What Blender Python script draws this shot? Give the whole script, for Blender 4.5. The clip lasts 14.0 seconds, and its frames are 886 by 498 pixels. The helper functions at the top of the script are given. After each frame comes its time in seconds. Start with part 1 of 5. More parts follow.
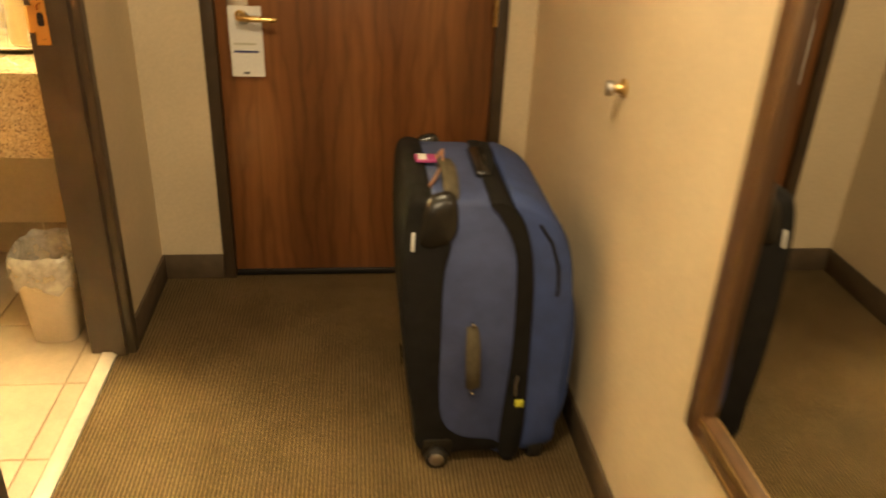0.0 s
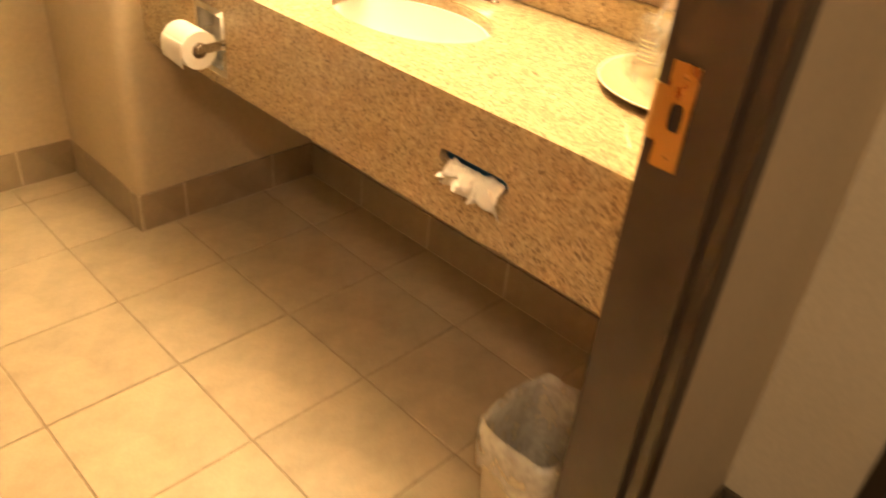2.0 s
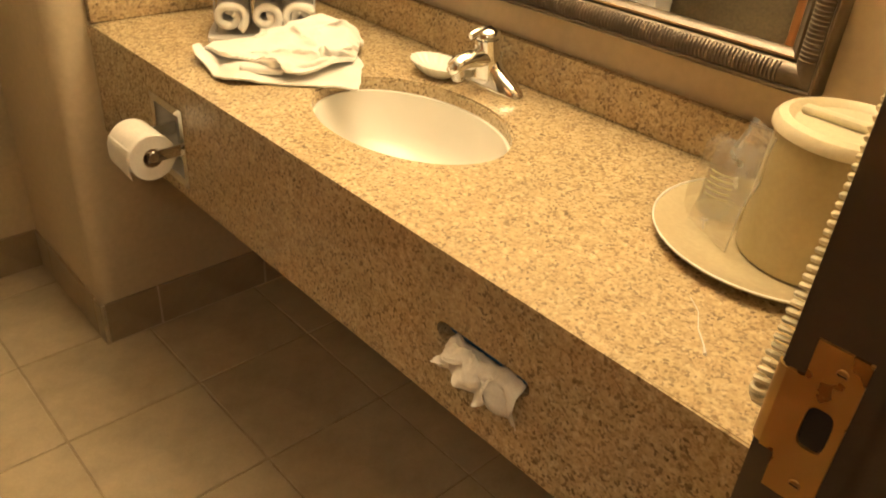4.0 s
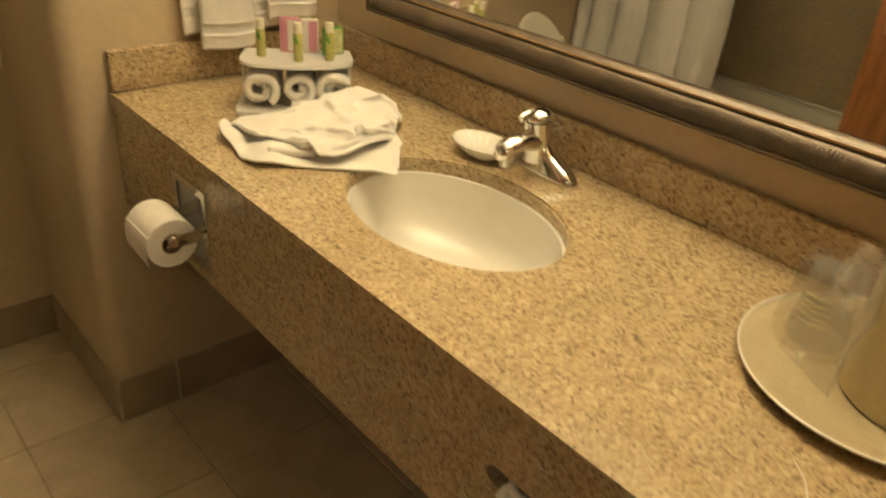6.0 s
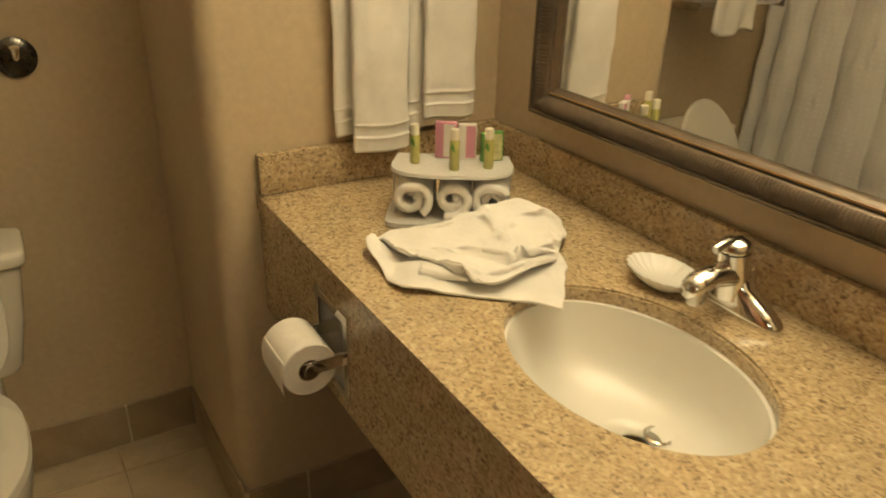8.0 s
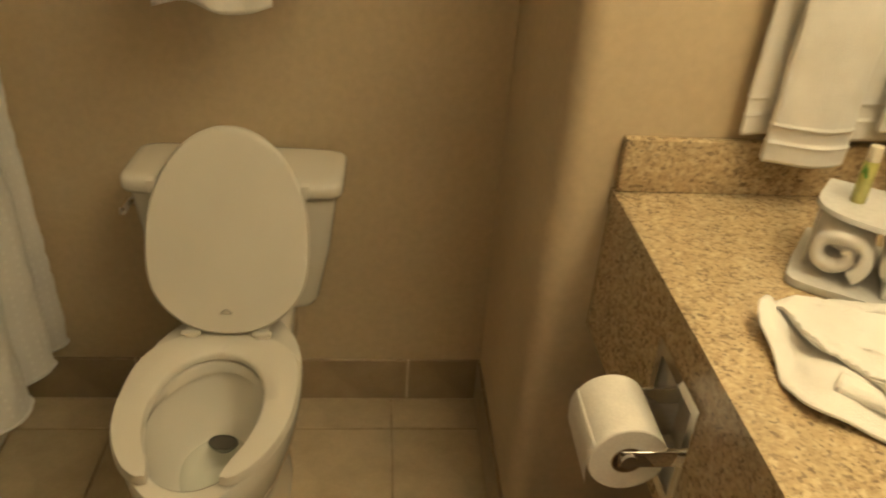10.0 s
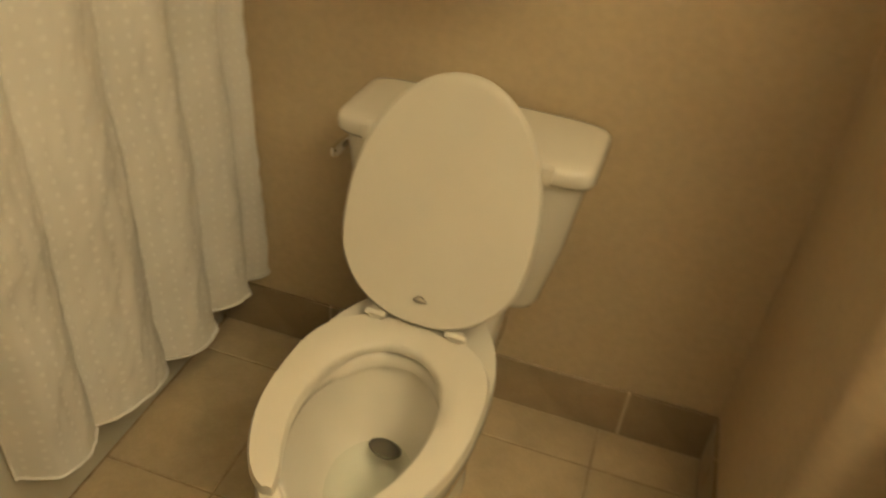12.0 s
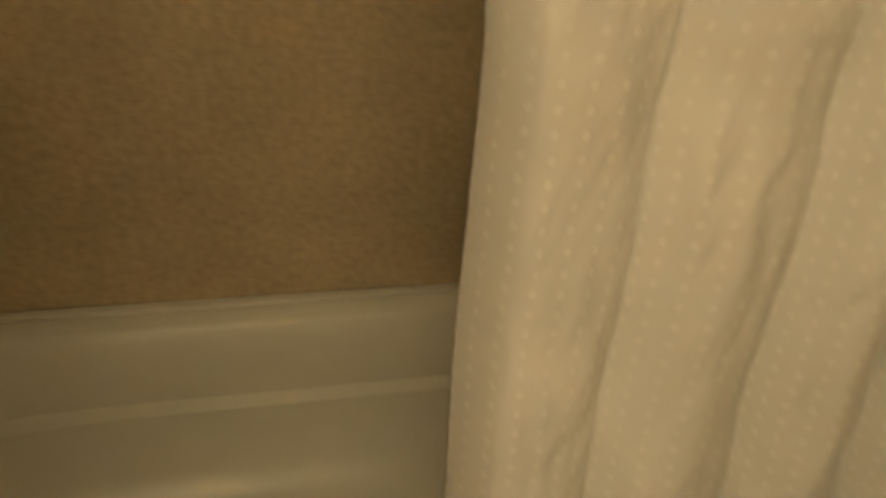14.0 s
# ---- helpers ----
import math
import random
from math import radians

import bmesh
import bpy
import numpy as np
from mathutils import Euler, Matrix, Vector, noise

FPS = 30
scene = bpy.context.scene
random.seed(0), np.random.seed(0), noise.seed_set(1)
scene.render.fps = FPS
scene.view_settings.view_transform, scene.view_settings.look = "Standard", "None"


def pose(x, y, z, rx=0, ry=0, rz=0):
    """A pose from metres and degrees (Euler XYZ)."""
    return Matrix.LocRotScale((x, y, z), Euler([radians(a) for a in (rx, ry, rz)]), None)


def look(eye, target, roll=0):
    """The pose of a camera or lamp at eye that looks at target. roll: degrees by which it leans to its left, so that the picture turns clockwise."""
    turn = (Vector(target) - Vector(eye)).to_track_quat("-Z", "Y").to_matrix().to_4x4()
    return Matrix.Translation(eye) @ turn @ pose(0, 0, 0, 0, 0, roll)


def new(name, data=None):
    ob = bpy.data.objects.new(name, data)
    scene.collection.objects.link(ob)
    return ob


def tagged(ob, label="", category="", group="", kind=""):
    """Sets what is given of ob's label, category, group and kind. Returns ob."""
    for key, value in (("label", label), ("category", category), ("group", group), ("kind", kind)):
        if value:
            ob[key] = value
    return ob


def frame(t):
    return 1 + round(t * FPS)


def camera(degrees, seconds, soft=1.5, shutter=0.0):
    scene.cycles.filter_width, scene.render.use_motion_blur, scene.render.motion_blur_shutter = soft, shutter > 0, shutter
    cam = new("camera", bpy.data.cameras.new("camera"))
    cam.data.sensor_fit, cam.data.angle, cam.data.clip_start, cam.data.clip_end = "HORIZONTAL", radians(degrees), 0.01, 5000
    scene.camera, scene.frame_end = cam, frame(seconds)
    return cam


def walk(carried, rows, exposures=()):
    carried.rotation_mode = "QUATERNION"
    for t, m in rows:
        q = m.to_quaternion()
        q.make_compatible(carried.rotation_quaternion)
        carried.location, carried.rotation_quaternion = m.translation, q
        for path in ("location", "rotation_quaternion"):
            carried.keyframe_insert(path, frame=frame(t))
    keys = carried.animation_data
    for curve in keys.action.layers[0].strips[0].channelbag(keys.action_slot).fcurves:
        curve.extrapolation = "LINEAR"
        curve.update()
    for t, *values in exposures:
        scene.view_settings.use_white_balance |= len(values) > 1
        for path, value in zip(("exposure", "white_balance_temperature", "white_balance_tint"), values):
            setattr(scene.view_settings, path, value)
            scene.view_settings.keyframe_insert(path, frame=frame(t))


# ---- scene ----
cam = camera(59.2, 14.0, soft=1.8, shutter=0.5)
PATH = [
    (0, (0.296, -0.252, 1.489), (0.517, 1.517, 0.58), 2.7),
    (0.5, (0.227, 0.219, 1.476), (0.233, 1.958, 0.488), 4.6),
    (1, (0.268, 0.645, 1.43), (-0.237, 2.302, 0.43), 5.3),
    (1.5, (0.092, 0.902, 1.404), (-0.853, 2.305, 0.336), 5.0),
    (2, (-0.128, 1.124, 1.406), (-1.252, 2.357, 0.303), 5.8),
    (2.5, (-0.267, 1.375, 1.383), (-1.56, 2.387, 0.242), 5.8),
    (3, (-0.347, 1.461, 1.38), (-1.612, 2.488, 0.221), 5.2),
    (3.2, (-0.364, 1.467, 1.386), (-1.611, 2.537, 0.245), 5.4),
    (5.3, (-0.518, 1.498, 1.429), (-1.68, 2.76, 0.401), 3.2),
    (5.5, (-0.533, 1.509, 1.425), (-1.703, 2.765, 0.398), 3.8),
    (6, (-0.582, 1.568, 1.44), (-1.862, 2.741, 0.447), 4.3),
    (6.5, (-0.624, 1.615, 1.455), (-2.028, 2.694, 0.526), 3.5),
    (7, (-0.645, 1.638, 1.462), (-2.133, 2.648, 0.589), 3.4),
    (7.2, (-0.653, 1.65, 1.464), (-2.164, 2.636, 0.6), 2.5),
    (9.3, (-1.078, 1.662, 1.416), (-2.705, 2.294, 0.44), 4.2),
    (9.5, (-1.11, 1.679, 1.408), (-2.774, 2.17, 0.412), 4.9),
    (10, (-1.161, 1.722, 1.387), (-2.868, 1.9, 0.361), 4.2),
    (10.5, (-1.208, 1.746, 1.368), (-2.893, 1.732, 0.292), 2.4),
    (11, (-1.314, 1.716, 1.343), (-2.957, 1.592, 0.21), 2.7),
    (11.5, (-1.4, 1.683, 1.305), (-3.005, 1.489, 0.128), 2.4),
    (12, (-1.5, 1.711, 1.284), (-3.056, 1.297, 0.098), 5.8),
    (12.5, (-1.59, 1.676, 1.268), (-3.064, 0.96, 0.123), 5.6),
    (13, (-1.654, 1.594, 1.251), (-2.989, 0.551, 0.189), 4.0),
    (13.2, (-1.665, 1.577, 1.257), (-2.881, 0.406, 0.185), 6.7),
    (13.5, (-1.716, 1.557, 1.273), (-2.692, 0.152, 0.237), 5.1),
    (13.8, (-1.807, 1.538, 1.274), (-2.476, -0.073, 0.297), 4.2),
    (14, (-1.867, 1.523, 1.274), (-2.324, -0.19, 0.348), 3.9),
]
EXPOSURES = [(0, 0.72, 6500, 12), (0.6, 0.92, 6550, 14), (1.0, 1.05, 6650, 16), (1.5, 0.7, 6700, 20), (2.0, 0.2, 6650, 24), (3.0, -0.47, 6400, 22), (5.5, -1.52, 5750, 12), (6.5, -1.68, 5600, 10), (7.2, -1.73, 5550, 10), (9.5, -1.75, 5550, 10), (10.5, -1.31, 5700, 9), (12.3, -1.28, 5800, 9), (14.0, -1.44, 5850, 10)]
walk(cam, [(t, look(eye, target, roll)) for t, eye, target, roll in PATH], EXPOSURES)

# ---- light ----
world = bpy.data.worlds.new("world")
world.use_nodes = True
scene.world = world
world.node_tree.nodes["Background"].inputs[0].default_value = (0.9, 0.75, 0.55, 1)
world.node_tree.nodes["Background"].inputs[1].default_value = 0.02


def area_lamp(name, place, target, power, sx, sy, colour):
    data = bpy.data.lights.new(name, "AREA")
    data.shape, data.size, data.size_y, data.energy, data.color = "RECTANGLE", sx, sy, power, colour
    ob = new(name, data)
    ob.matrix_world = look(place, target)
    return ob


area_lamp("vanity_lamp", (-1.42, 2.42, 2.08), (-1.42, 2.10, 0.5), 20, 1.0, 0.42, (1.0, 0.79, 0.43))
# added fill: lights the ceiling so that its bounce lifts the bathroom's shadows
area_lamp("vanity_uplight", (-1.42, 2.50, 2.245), (-1.42, 2.50, 2.5), 435, 0.7, 0.12, (1.0, 0.79, 0.43))
area_lamp("hall_lamp", (0.25, 0.75, 2.38), (0.25, 0.75, 0), 18, 0.3, 0.3, (1.0, 0.80, 0.47))
# unseen fill added at the back, to brighten the hall's right wall
area_lamp("room_lamp", (0.1, -1.9, 1.8), (0.5, 1.0, 1.0), 16, 0.6, 0.6, (1.0, 0.80, 0.48))


# ---- materials ----
def nodes_of(name):
    m = bpy.data.materials.new(name)
    m.use_nodes = True
    return m, m.node_tree, m.node_tree.nodes["Principled BSDF"]


def noise_node(t, scale, detail=3.0, rough=0.55, stretch=None):
    co = t.nodes.new("ShaderNodeTexCoord")
    out = co.outputs["Object"]
    if stretch:
        mp = t.nodes.new("ShaderNodeMapping")
        mp.inputs["Scale"].default_value = stretch
        t.links.new(out, mp.inputs["Vector"])
        out = mp.outputs["Vector"]
    n = t.nodes.new("ShaderNodeTexNoise")
    n.inputs["Scale"].default_value, n.inputs["Detail"].default_value, n.inputs["Roughness"].default_value = scale, detail, rough
    t.links.new(out, n.inputs["Vector"])
    return n


def ramp_node(t, source, stops):
    r = t.nodes.new("ShaderNodeValToRGB")
    e = r.color_ramp.elements
    while len(e) < len(stops):
        e.new(0.5)
    for k, (p, c) in zip(e, stops):
        k.position, k.color = p, (*c, 1)
    t.links.new(source, r.inputs["Fac"])
    return r.outputs["Color"]


def mix_node(t, a, b, fac, mode="MIX"):
    m = t.nodes.new("ShaderNodeMix")
    m.data_type, m.blend_type = "RGBA", mode
    t.links.new(a, m.inputs[6])
    t.links.new(b, m.inputs[7])
    if isinstance(fac, float):
        m.inputs[0].default_value = fac
    else:
        t.links.new(fac, m.inputs[0])
    return m.outputs[2]


def bump_node(t, b, source, strength, distance=0.002):
    n = t.nodes.new("ShaderNodeBump")
    n.inputs["Strength"].default_value, n.inputs["Distance"].default_value = strength, distance
    t.links.new(source, n.inputs["Height"])
    t.links.new(n.outputs["Normal"], b.inputs["Normal"])


def plain(name, colour, rough=0.5, metal=0.0, vary=0.12, scale=6.0, grain=120.0, bump=0.1, spec=0.5, coat=0.0, tone=0.9):
    """A surface with broad and fine variation of tone and a fine relief."""
    m, t, b = nodes_of(name)
    lo = tuple(c * (1 - vary) for c in colour)
    hi = tuple(min(1, c * (1 + vary)) for c in colour)
    big = ramp_node(t, noise_node(t, scale).outputs["Fac"], ((0.3, lo), (0.7, hi)))
    fine = noise_node(t, grain, 4)
    dim = ramp_node(t, fine.outputs["Fac"], ((0.3, (tone,) * 3), (0.7, (1.0,) * 3)))
    t.links.new(mix_node(t, big, dim, 1.0, "MULTIPLY"), b.inputs["Base Color"])
    b.inputs["Roughness"].default_value, b.inputs["Metallic"].default_value = rough, metal
    b.inputs["Specular IOR Level"].default_value, b.inputs["Coat Weight"].default_value = spec, coat
    if bump:
        bump_node(t, b, fine.outputs["Fac"], bump)
    return m


def granite_material():
    """Fine-grained tan granite: crystals of several colours, with dark flecks."""
    m, t, b = nodes_of("granite")
    co = t.nodes.new("ShaderNodeTexCoord")
    warp = noise_node(t, 240, 2)
    shift = t.nodes.new("ShaderNodeVectorMath")
    shift.operation = "MULTIPLY_ADD"
    t.links.new(warp.outputs["Color"], shift.inputs[0])
    shift.inputs[1].default_value = (0.0032,) * 3
    t.links.new(co.outputs["Object"], shift.inputs[2])

    def crystals(scale, channel, stops):
        v = t.nodes.new("ShaderNodeTexVoronoi")
        v.inputs["Scale"].default_value = scale
        t.links.new(shift.outputs[0], v.inputs["Vector"])
        sep = t.nodes.new("ShaderNodeSeparateColor")
        t.links.new(v.outputs["Color"], sep.inputs[0])
        return ramp_node(t, sep.outputs[channel], stops)

    broad = ramp_node(t, noise_node(t, 11, 3).outputs["Fac"], ((0.3, (0.86,) * 3), (0.7, (1.01,) * 3)))
    big = crystals(150, 0, ((0.0, (0.26, 0.185, 0.095)), (0.35, (0.44, 0.330, 0.176)), (0.7, (0.52, 0.40, 0.225)), (1.0, (0.64, 0.52, 0.33))))
    fine = crystals(290, 1, ((0.0, (0.24, 0.170, 0.092)), (0.4, (0.44, 0.335, 0.185)), (1.0, (0.56, 0.445, 0.265))))
    base = mix_node(t, mix_node(t, big, fine, 0.5), broad, 1.0, "MULTIPLY")
    clump = ramp_node(t, noise_node(t, 38, 3).outputs["Fac"], ((0.35, (0.35,) * 3), (0.65, (1.0,) * 3)))
    fleck = crystals(228, 2, ((0.815, (0, 0, 0)), (0.86, (0.82,) * 3)))
    dark = t.nodes.new("ShaderNodeRGB")
    dark.outputs[0].default_value = (0.108, 0.076, 0.047, 1)
    base = mix_node(t, base, dark.outputs[0], mix_node(t, fleck, clump, 1.0, "MULTIPLY"))
    t.links.new(base, b.inputs["Base Color"])
    b.inputs["Roughness"].default_value = 0.2
    bump_node(t, b, noise_node(t, 60, 2).outputs["Fac"], 0.03, 0.001)
    return m


def tile_material(name, colour, rough):
    """Ceramic tile: cloudy, each piece a little different."""
    m, t, b = nodes_of(name)
    lo, hi = tuple(c * 0.80 for c in colour), tuple(c * 1.13 for c in colour)
    cloud = ramp_node(t, noise_node(t, 7, 5, 0.65).outputs["Fac"], ((0.3, lo), (0.7, hi)))
    info = t.nodes.new("ShaderNodeObjectInfo")
    each = ramp_node(t, info.outputs["Random"], ((0.0, (0.93,) * 3), (1.0, (1.05,) * 3)))
    fine = noise_node(t, 160, 3)
    tone = ramp_node(t, fine.outputs["Fac"], ((0.3, (0.93,) * 3), (0.7, (1.0,) * 3)))
    t.links.new(mix_node(t, mix_node(t, cloud, each, 1.0, "MULTIPLY"), tone, 1.0, "MULTIPLY"), b.inputs["Base Color"])
    b.inputs["Roughness"].default_value = rough
    bump_node(t, b, noise_node(t, 25, 4).outputs["Fac"], 0.12, 0.002)
    return m


def carpet_material():
    """Looped pile in narrow ribs along the hall."""
    m, t, b = nodes_of("carpet")
    co = t.nodes.new("ShaderNodeTexCoord")

    def bands(axis, scale, wobble):
        w = t.nodes.new("ShaderNodeTexWave")
        w.bands_direction = axis
        w.inputs["Scale"].default_value, w.inputs["Distortion"].default_value = scale, wobble
        w.inputs["Detail"].default_value, w.inputs["Detail Scale"].default_value = 2, 12.0
        t.links.new(co.outputs["Object"], w.inputs["Vector"])
        return w.outputs["Fac"]

    rib, loop = bands("X", 28.0, 0.7), bands("Y", 36.0, 1.2)
    dark = ramp_node(t, rib, ((0.15, (0.50, 0.49, 0.47)), (0.75, (1.18, 1.15, 1.09))))
    cross = ramp_node(t, loop, ((0.1, (0.70,) * 3), (0.8, (1.12,) * 3)))
    broad = ramp_node(t, noise_node(t, 4, 4).outputs["Fac"], ((0.3, (0.104, 0.073, 0.035)), (0.7, (0.146, 0.104, 0.051))))
    fleck = ramp_node(t, noise_node(t, 110, 2).outputs["Fac"], ((0.4, (0.72,) * 3), (0.6, (1.15,) * 3)))
    c = mix_node(t, mix_node(t, mix_node(t, broad, dark, 1.0, "MULTIPLY"), cross, 1.0, "MULTIPLY"), fleck, 0.7, "MULTIPLY")
    t.links.new(c, b.inputs["Base Color"])
    b.inputs["Roughness"].default_value = 1.0
    b.inputs["Specular IOR Level"].default_value = 0.05
    bump_node(t, b, rib, 0.7, 0.004)
    return m


def wood_material(name, dark, light, rough=0.35, scale=1.0, coat=0.25, leaf=0.0):
    """Vertical veneer: long streaks, with arched figure."""
    m, t, b = nodes_of(name)
    warp = noise_node(t, 2.2 * scale, 3, 0.5, (3.0, 3.0, 0.55))
    co = t.nodes.new("ShaderNodeTexCoord")
    mp = t.nodes.new("ShaderNodeMapping")
    mp.inputs["Scale"].default_value = (1, 1, 0.10)
    t.links.new(co.outputs["Object"], mp.inputs["Vector"])
    add = mix_node(t, mp.outputs["Vector"], warp.outputs["Color"], 0.16)
    w = t.nodes.new("ShaderNodeTexWave")
    w.inputs["Scale"].default_value, w.inputs["Distortion"].default_value = 4.5 * scale, 3.0
    w.inputs["Detail"].default_value, w.inputs["Detail Scale"].default_value = 3, 1.5
    t.links.new(add, w.inputs["Vector"])
    mid = tuple((p + q) / 2 for p, q in zip(dark, light))
    ring = ramp_node(t, w.outputs["Fac"], ((0.0, mid), (0.45, light), (0.9, mid), (1.0, tuple(c * 0.8 for c in dark))))
    flat = t.nodes.new("ShaderNodeRGB")
    flat.outputs[0].default_value = (*(p * 0.35 + q * 0.65 for p, q in zip(dark, light)), 1)
    pore = noise_node(t, 130 * scale, 3, 0.6, (1.0, 1.0, 0.035))
    streak = ramp_node(t, pore.outputs["Fac"], ((0.35, (0.74,) * 3), (0.55, (1.0,) * 3)))
    band = ramp_node(t, noise_node(t, 5 * scale, 2, 0.5, (1.0, 1.0, 0.06)).outputs["Fac"], ((0.35, (0.78,) * 3), (0.65, (1.1,) * 3)))
    c = mix_node(t, mix_node(t, mix_node(t, ring, flat.outputs[0], 0.62), streak, 0.45, "MULTIPLY"), band, 0.9, "MULTIPLY")
    if leaf:
        # arched growth rings, mirrored in leaves of veneer of that width
        def calc(op, p, q=0.0):
            n = t.nodes.new("ShaderNodeMath")
            n.operation = op
            for k, s in enumerate((p, q)):
                if isinstance(s, (int, float)):
                    n.inputs[k].default_value = s
                else:
                    t.links.new(s, n.inputs[k])
            return n.outputs[0]

        sep = t.nodes.new("ShaderNodeSeparateXYZ")
        t.links.new(co.outputs["Object"], sep.inputs[0])
        wander = noise_node(t, 1.0, 3, 0.6, (5.0, 5.0, 2.2)).outputs["Fac"]
        side = calc("SUBTRACT", calc("FRACT", calc("DIVIDE", calc("ADD", sep.outputs[0], 2.04), leaf)), 0.5)
        side = calc("ADD", side, calc("MULTIPLY", calc("SUBTRACT", wander, 0.5), 0.35))
        arch = calc("ADD", calc("MULTIPLY", calc("POWER", calc("ABSOLUTE", side), 1.35), 38.0), calc("MULTIPLY", sep.outputs[2], 8.0))
        arch = calc("ADD", arch, calc("MULTIPLY", noise_node(t, 9.0, 4, 0.6, (1.0, 1.0, 0.3)).outputs["Fac"], 6.0))
        rings = ramp_node(t, calc("ADD", calc("MULTIPLY", calc("SINE", arch), 0.5), 0.5), ((0.0, (0.58, 0.52, 0.48)), (0.22, (0.93,) * 3), (1.0, (1.05,) * 3)))
        heart = ramp_node(t, calc("ABSOLUTE", side), ((0.10, (1.14, 1.16, 1.18)), (0.34, (0.86, 0.84, 0.82))))
        c = mix_node(t, mix_node(t, c, rings, 0.5, "MULTIPLY"), heart, 1.0, "MULTIPLY")
    t.links.new(c, b.inputs["Base Color"])
    b.inputs["Roughness"].default_value, b.inputs["Coat Weight"].default_value = rough, coat
    bump_node(t, b, pore.outputs["Fac"], 0.08, 0.001)
    return m


def terry_material(name, colour):
    m, t, b = nodes_of(name)
    lo = tuple(c * 0.88 for c in colour)
    c = ramp_node(t, noise_node(t, 14, 4).outputs["Fac"], ((0.3, lo), (0.7, colour)))
    v = t.nodes.new("ShaderNodeTexVoronoi")
    co = t.nodes.new("ShaderNodeTexCoord")
    v.inputs["Scale"].default_value = 560
    t.links.new(co.outputs["Object"], v.inputs["Vector"])
    t.links.new(c, b.inputs["Base Color"])
    b.inputs["Roughness"].default_value = 0.95
    b.inputs["Sheen Weight"].default_value = 0.3
    b.inputs["Specular IOR Level"].default_value = 0.1
    pile = noise_node(t, 210, 3, 0.7)
    height = t.nodes.new("ShaderNodeMath")
    t.links.new(v.outputs["Distance"], height.inputs[0])
    t.links.new(pile.outputs["Fac"], height.inputs[1])
    bump_node(t, b, height.outputs[0], 0.4, 0.0018)
    return m


def curtain_material():
    """White cloth with rows of small raised woven dots."""
    m, t, b = nodes_of("curtain_cloth")
    uv = t.nodes.new("ShaderNodeTexCoord")
    sep = t.nodes.new("ShaderNodeSeparateXYZ")
    t.links.new(uv.outputs["UV"], sep.inputs[0])

    def calc(op, a, c):
        n = t.nodes.new("ShaderNodeMath")
        n.operation = op
        for k, s in enumerate((a, c)):
            if isinstance(s, (int, float)):
                n.inputs[k].default_value = s
            else:
                t.links.new(s, n.inputs[k])
        return n.outputs[0]

    du = calc("ABSOLUTE", calc("SUBTRACT", calc("FRACT", calc("DIVIDE", sep.outputs[0], 0.030), 0), 0.5), 0)
    dv = calc("ABSOLUTE", calc("SUBTRACT", calc("FRACT", calc("DIVIDE", sep.outputs[1], 0.0225), 0), 0.5), 0)
    far = calc("ADD", calc("POWER", calc("MULTIPLY", du, 2.0), 2), calc("MULTIPLY", calc("POWER", dv, 2), 1.6))
    dot = ramp_node(t, far, ((0.0, (0.75, 0.75, 0.75)), (0.06, (0.45, 0.45, 0.45)), (0.12, (0, 0, 0))))
    cloth = ramp_node(t, noise_node(t, 7, 4).outputs["Fac"], ((0.3, (0.69, 0.675, 0.65)), (0.7, (0.76, 0.745, 0.72))))
    lit = t.nodes.new("ShaderNodeRGB")
    lit.outputs[0].default_value = (0.82, 0.81, 0.785, 1)
    t.links.new(mix_node(t, cloth, lit.outputs[0], dot), b.inputs["Base Color"])
    b.inputs["Roughness"].default_value = 0.75
    b.inputs["Subsurface Weight"].default_value = 0.0
    weave = noise_node(t, 300, 2)
    h = calc("ADD", dot, calc("MULTIPLY", weave.outputs["Fac"], 0.35))
    bump_node(t, b, h, 0.35, 0.002)
    return m


def clear_material(name, colour, rough=0.05, ior=1.45):
    m, t, b = nodes_of(name)
    b.inputs["Base Color"].default_value = (*colour, 1)
    b.inputs["Transmission Weight"].default_value = 1.0
    b.inputs["Roughness"].default_value, b.inputs["IOR"].default_value = rough, ior
    return m


def metal_material(name, colour, rough):
    m, t, b = nodes_of(name)
    b.inputs["Metallic"].default_value = 1.0
    b.inputs["Base Color"].default_value = (*colour, 1)
    smear = noise_node(t, 40, 3)
    r = ramp_node(t, smear.outputs["Fac"], ((0.3, (rough,) * 3), (0.7, (rough * 1.7 + 0.02,) * 3)))
    t.links.new(r, b.inputs["Roughness"])
    return m


GRANITE = granite_material()
WALL = plain("wall_vinyl", (0.58, 0.472, 0.312), 0.6, vary=0.06, scale=3, grain=55, bump=0.25)
HALLWALL = plain("hall_wallcovering", (0.60, 0.49, 0.33), 0.6, vary=0.06, scale=3, grain=90, bump=0.22)
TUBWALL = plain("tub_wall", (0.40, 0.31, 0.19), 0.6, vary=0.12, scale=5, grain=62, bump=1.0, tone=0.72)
CEIL = plain("ceiling_paint", (0.75, 0.70, 0.60), 0.9, vary=0.03, grain=60, bump=0.3)
TILE = tile_material("floor_tile", (0.50, 0.405, 0.265), 0.42)
BASETILE = tile_material("base_tile", (0.34, 0.262, 0.168), 0.4)
GROUTPALE = plain("pale_grout", (0.56, 0.46, 0.32), 0.9, vary=0.15, scale=30, grain=200)
GROUT = plain("grout", (0.38, 0.30, 0.195), 0.9, vary=0.2, scale=30, grain=200)
CARPET = carpet_material()
MARBLE = plain("marble", (0.70, 0.62, 0.48), 0.3, vary=0.1, scale=14)
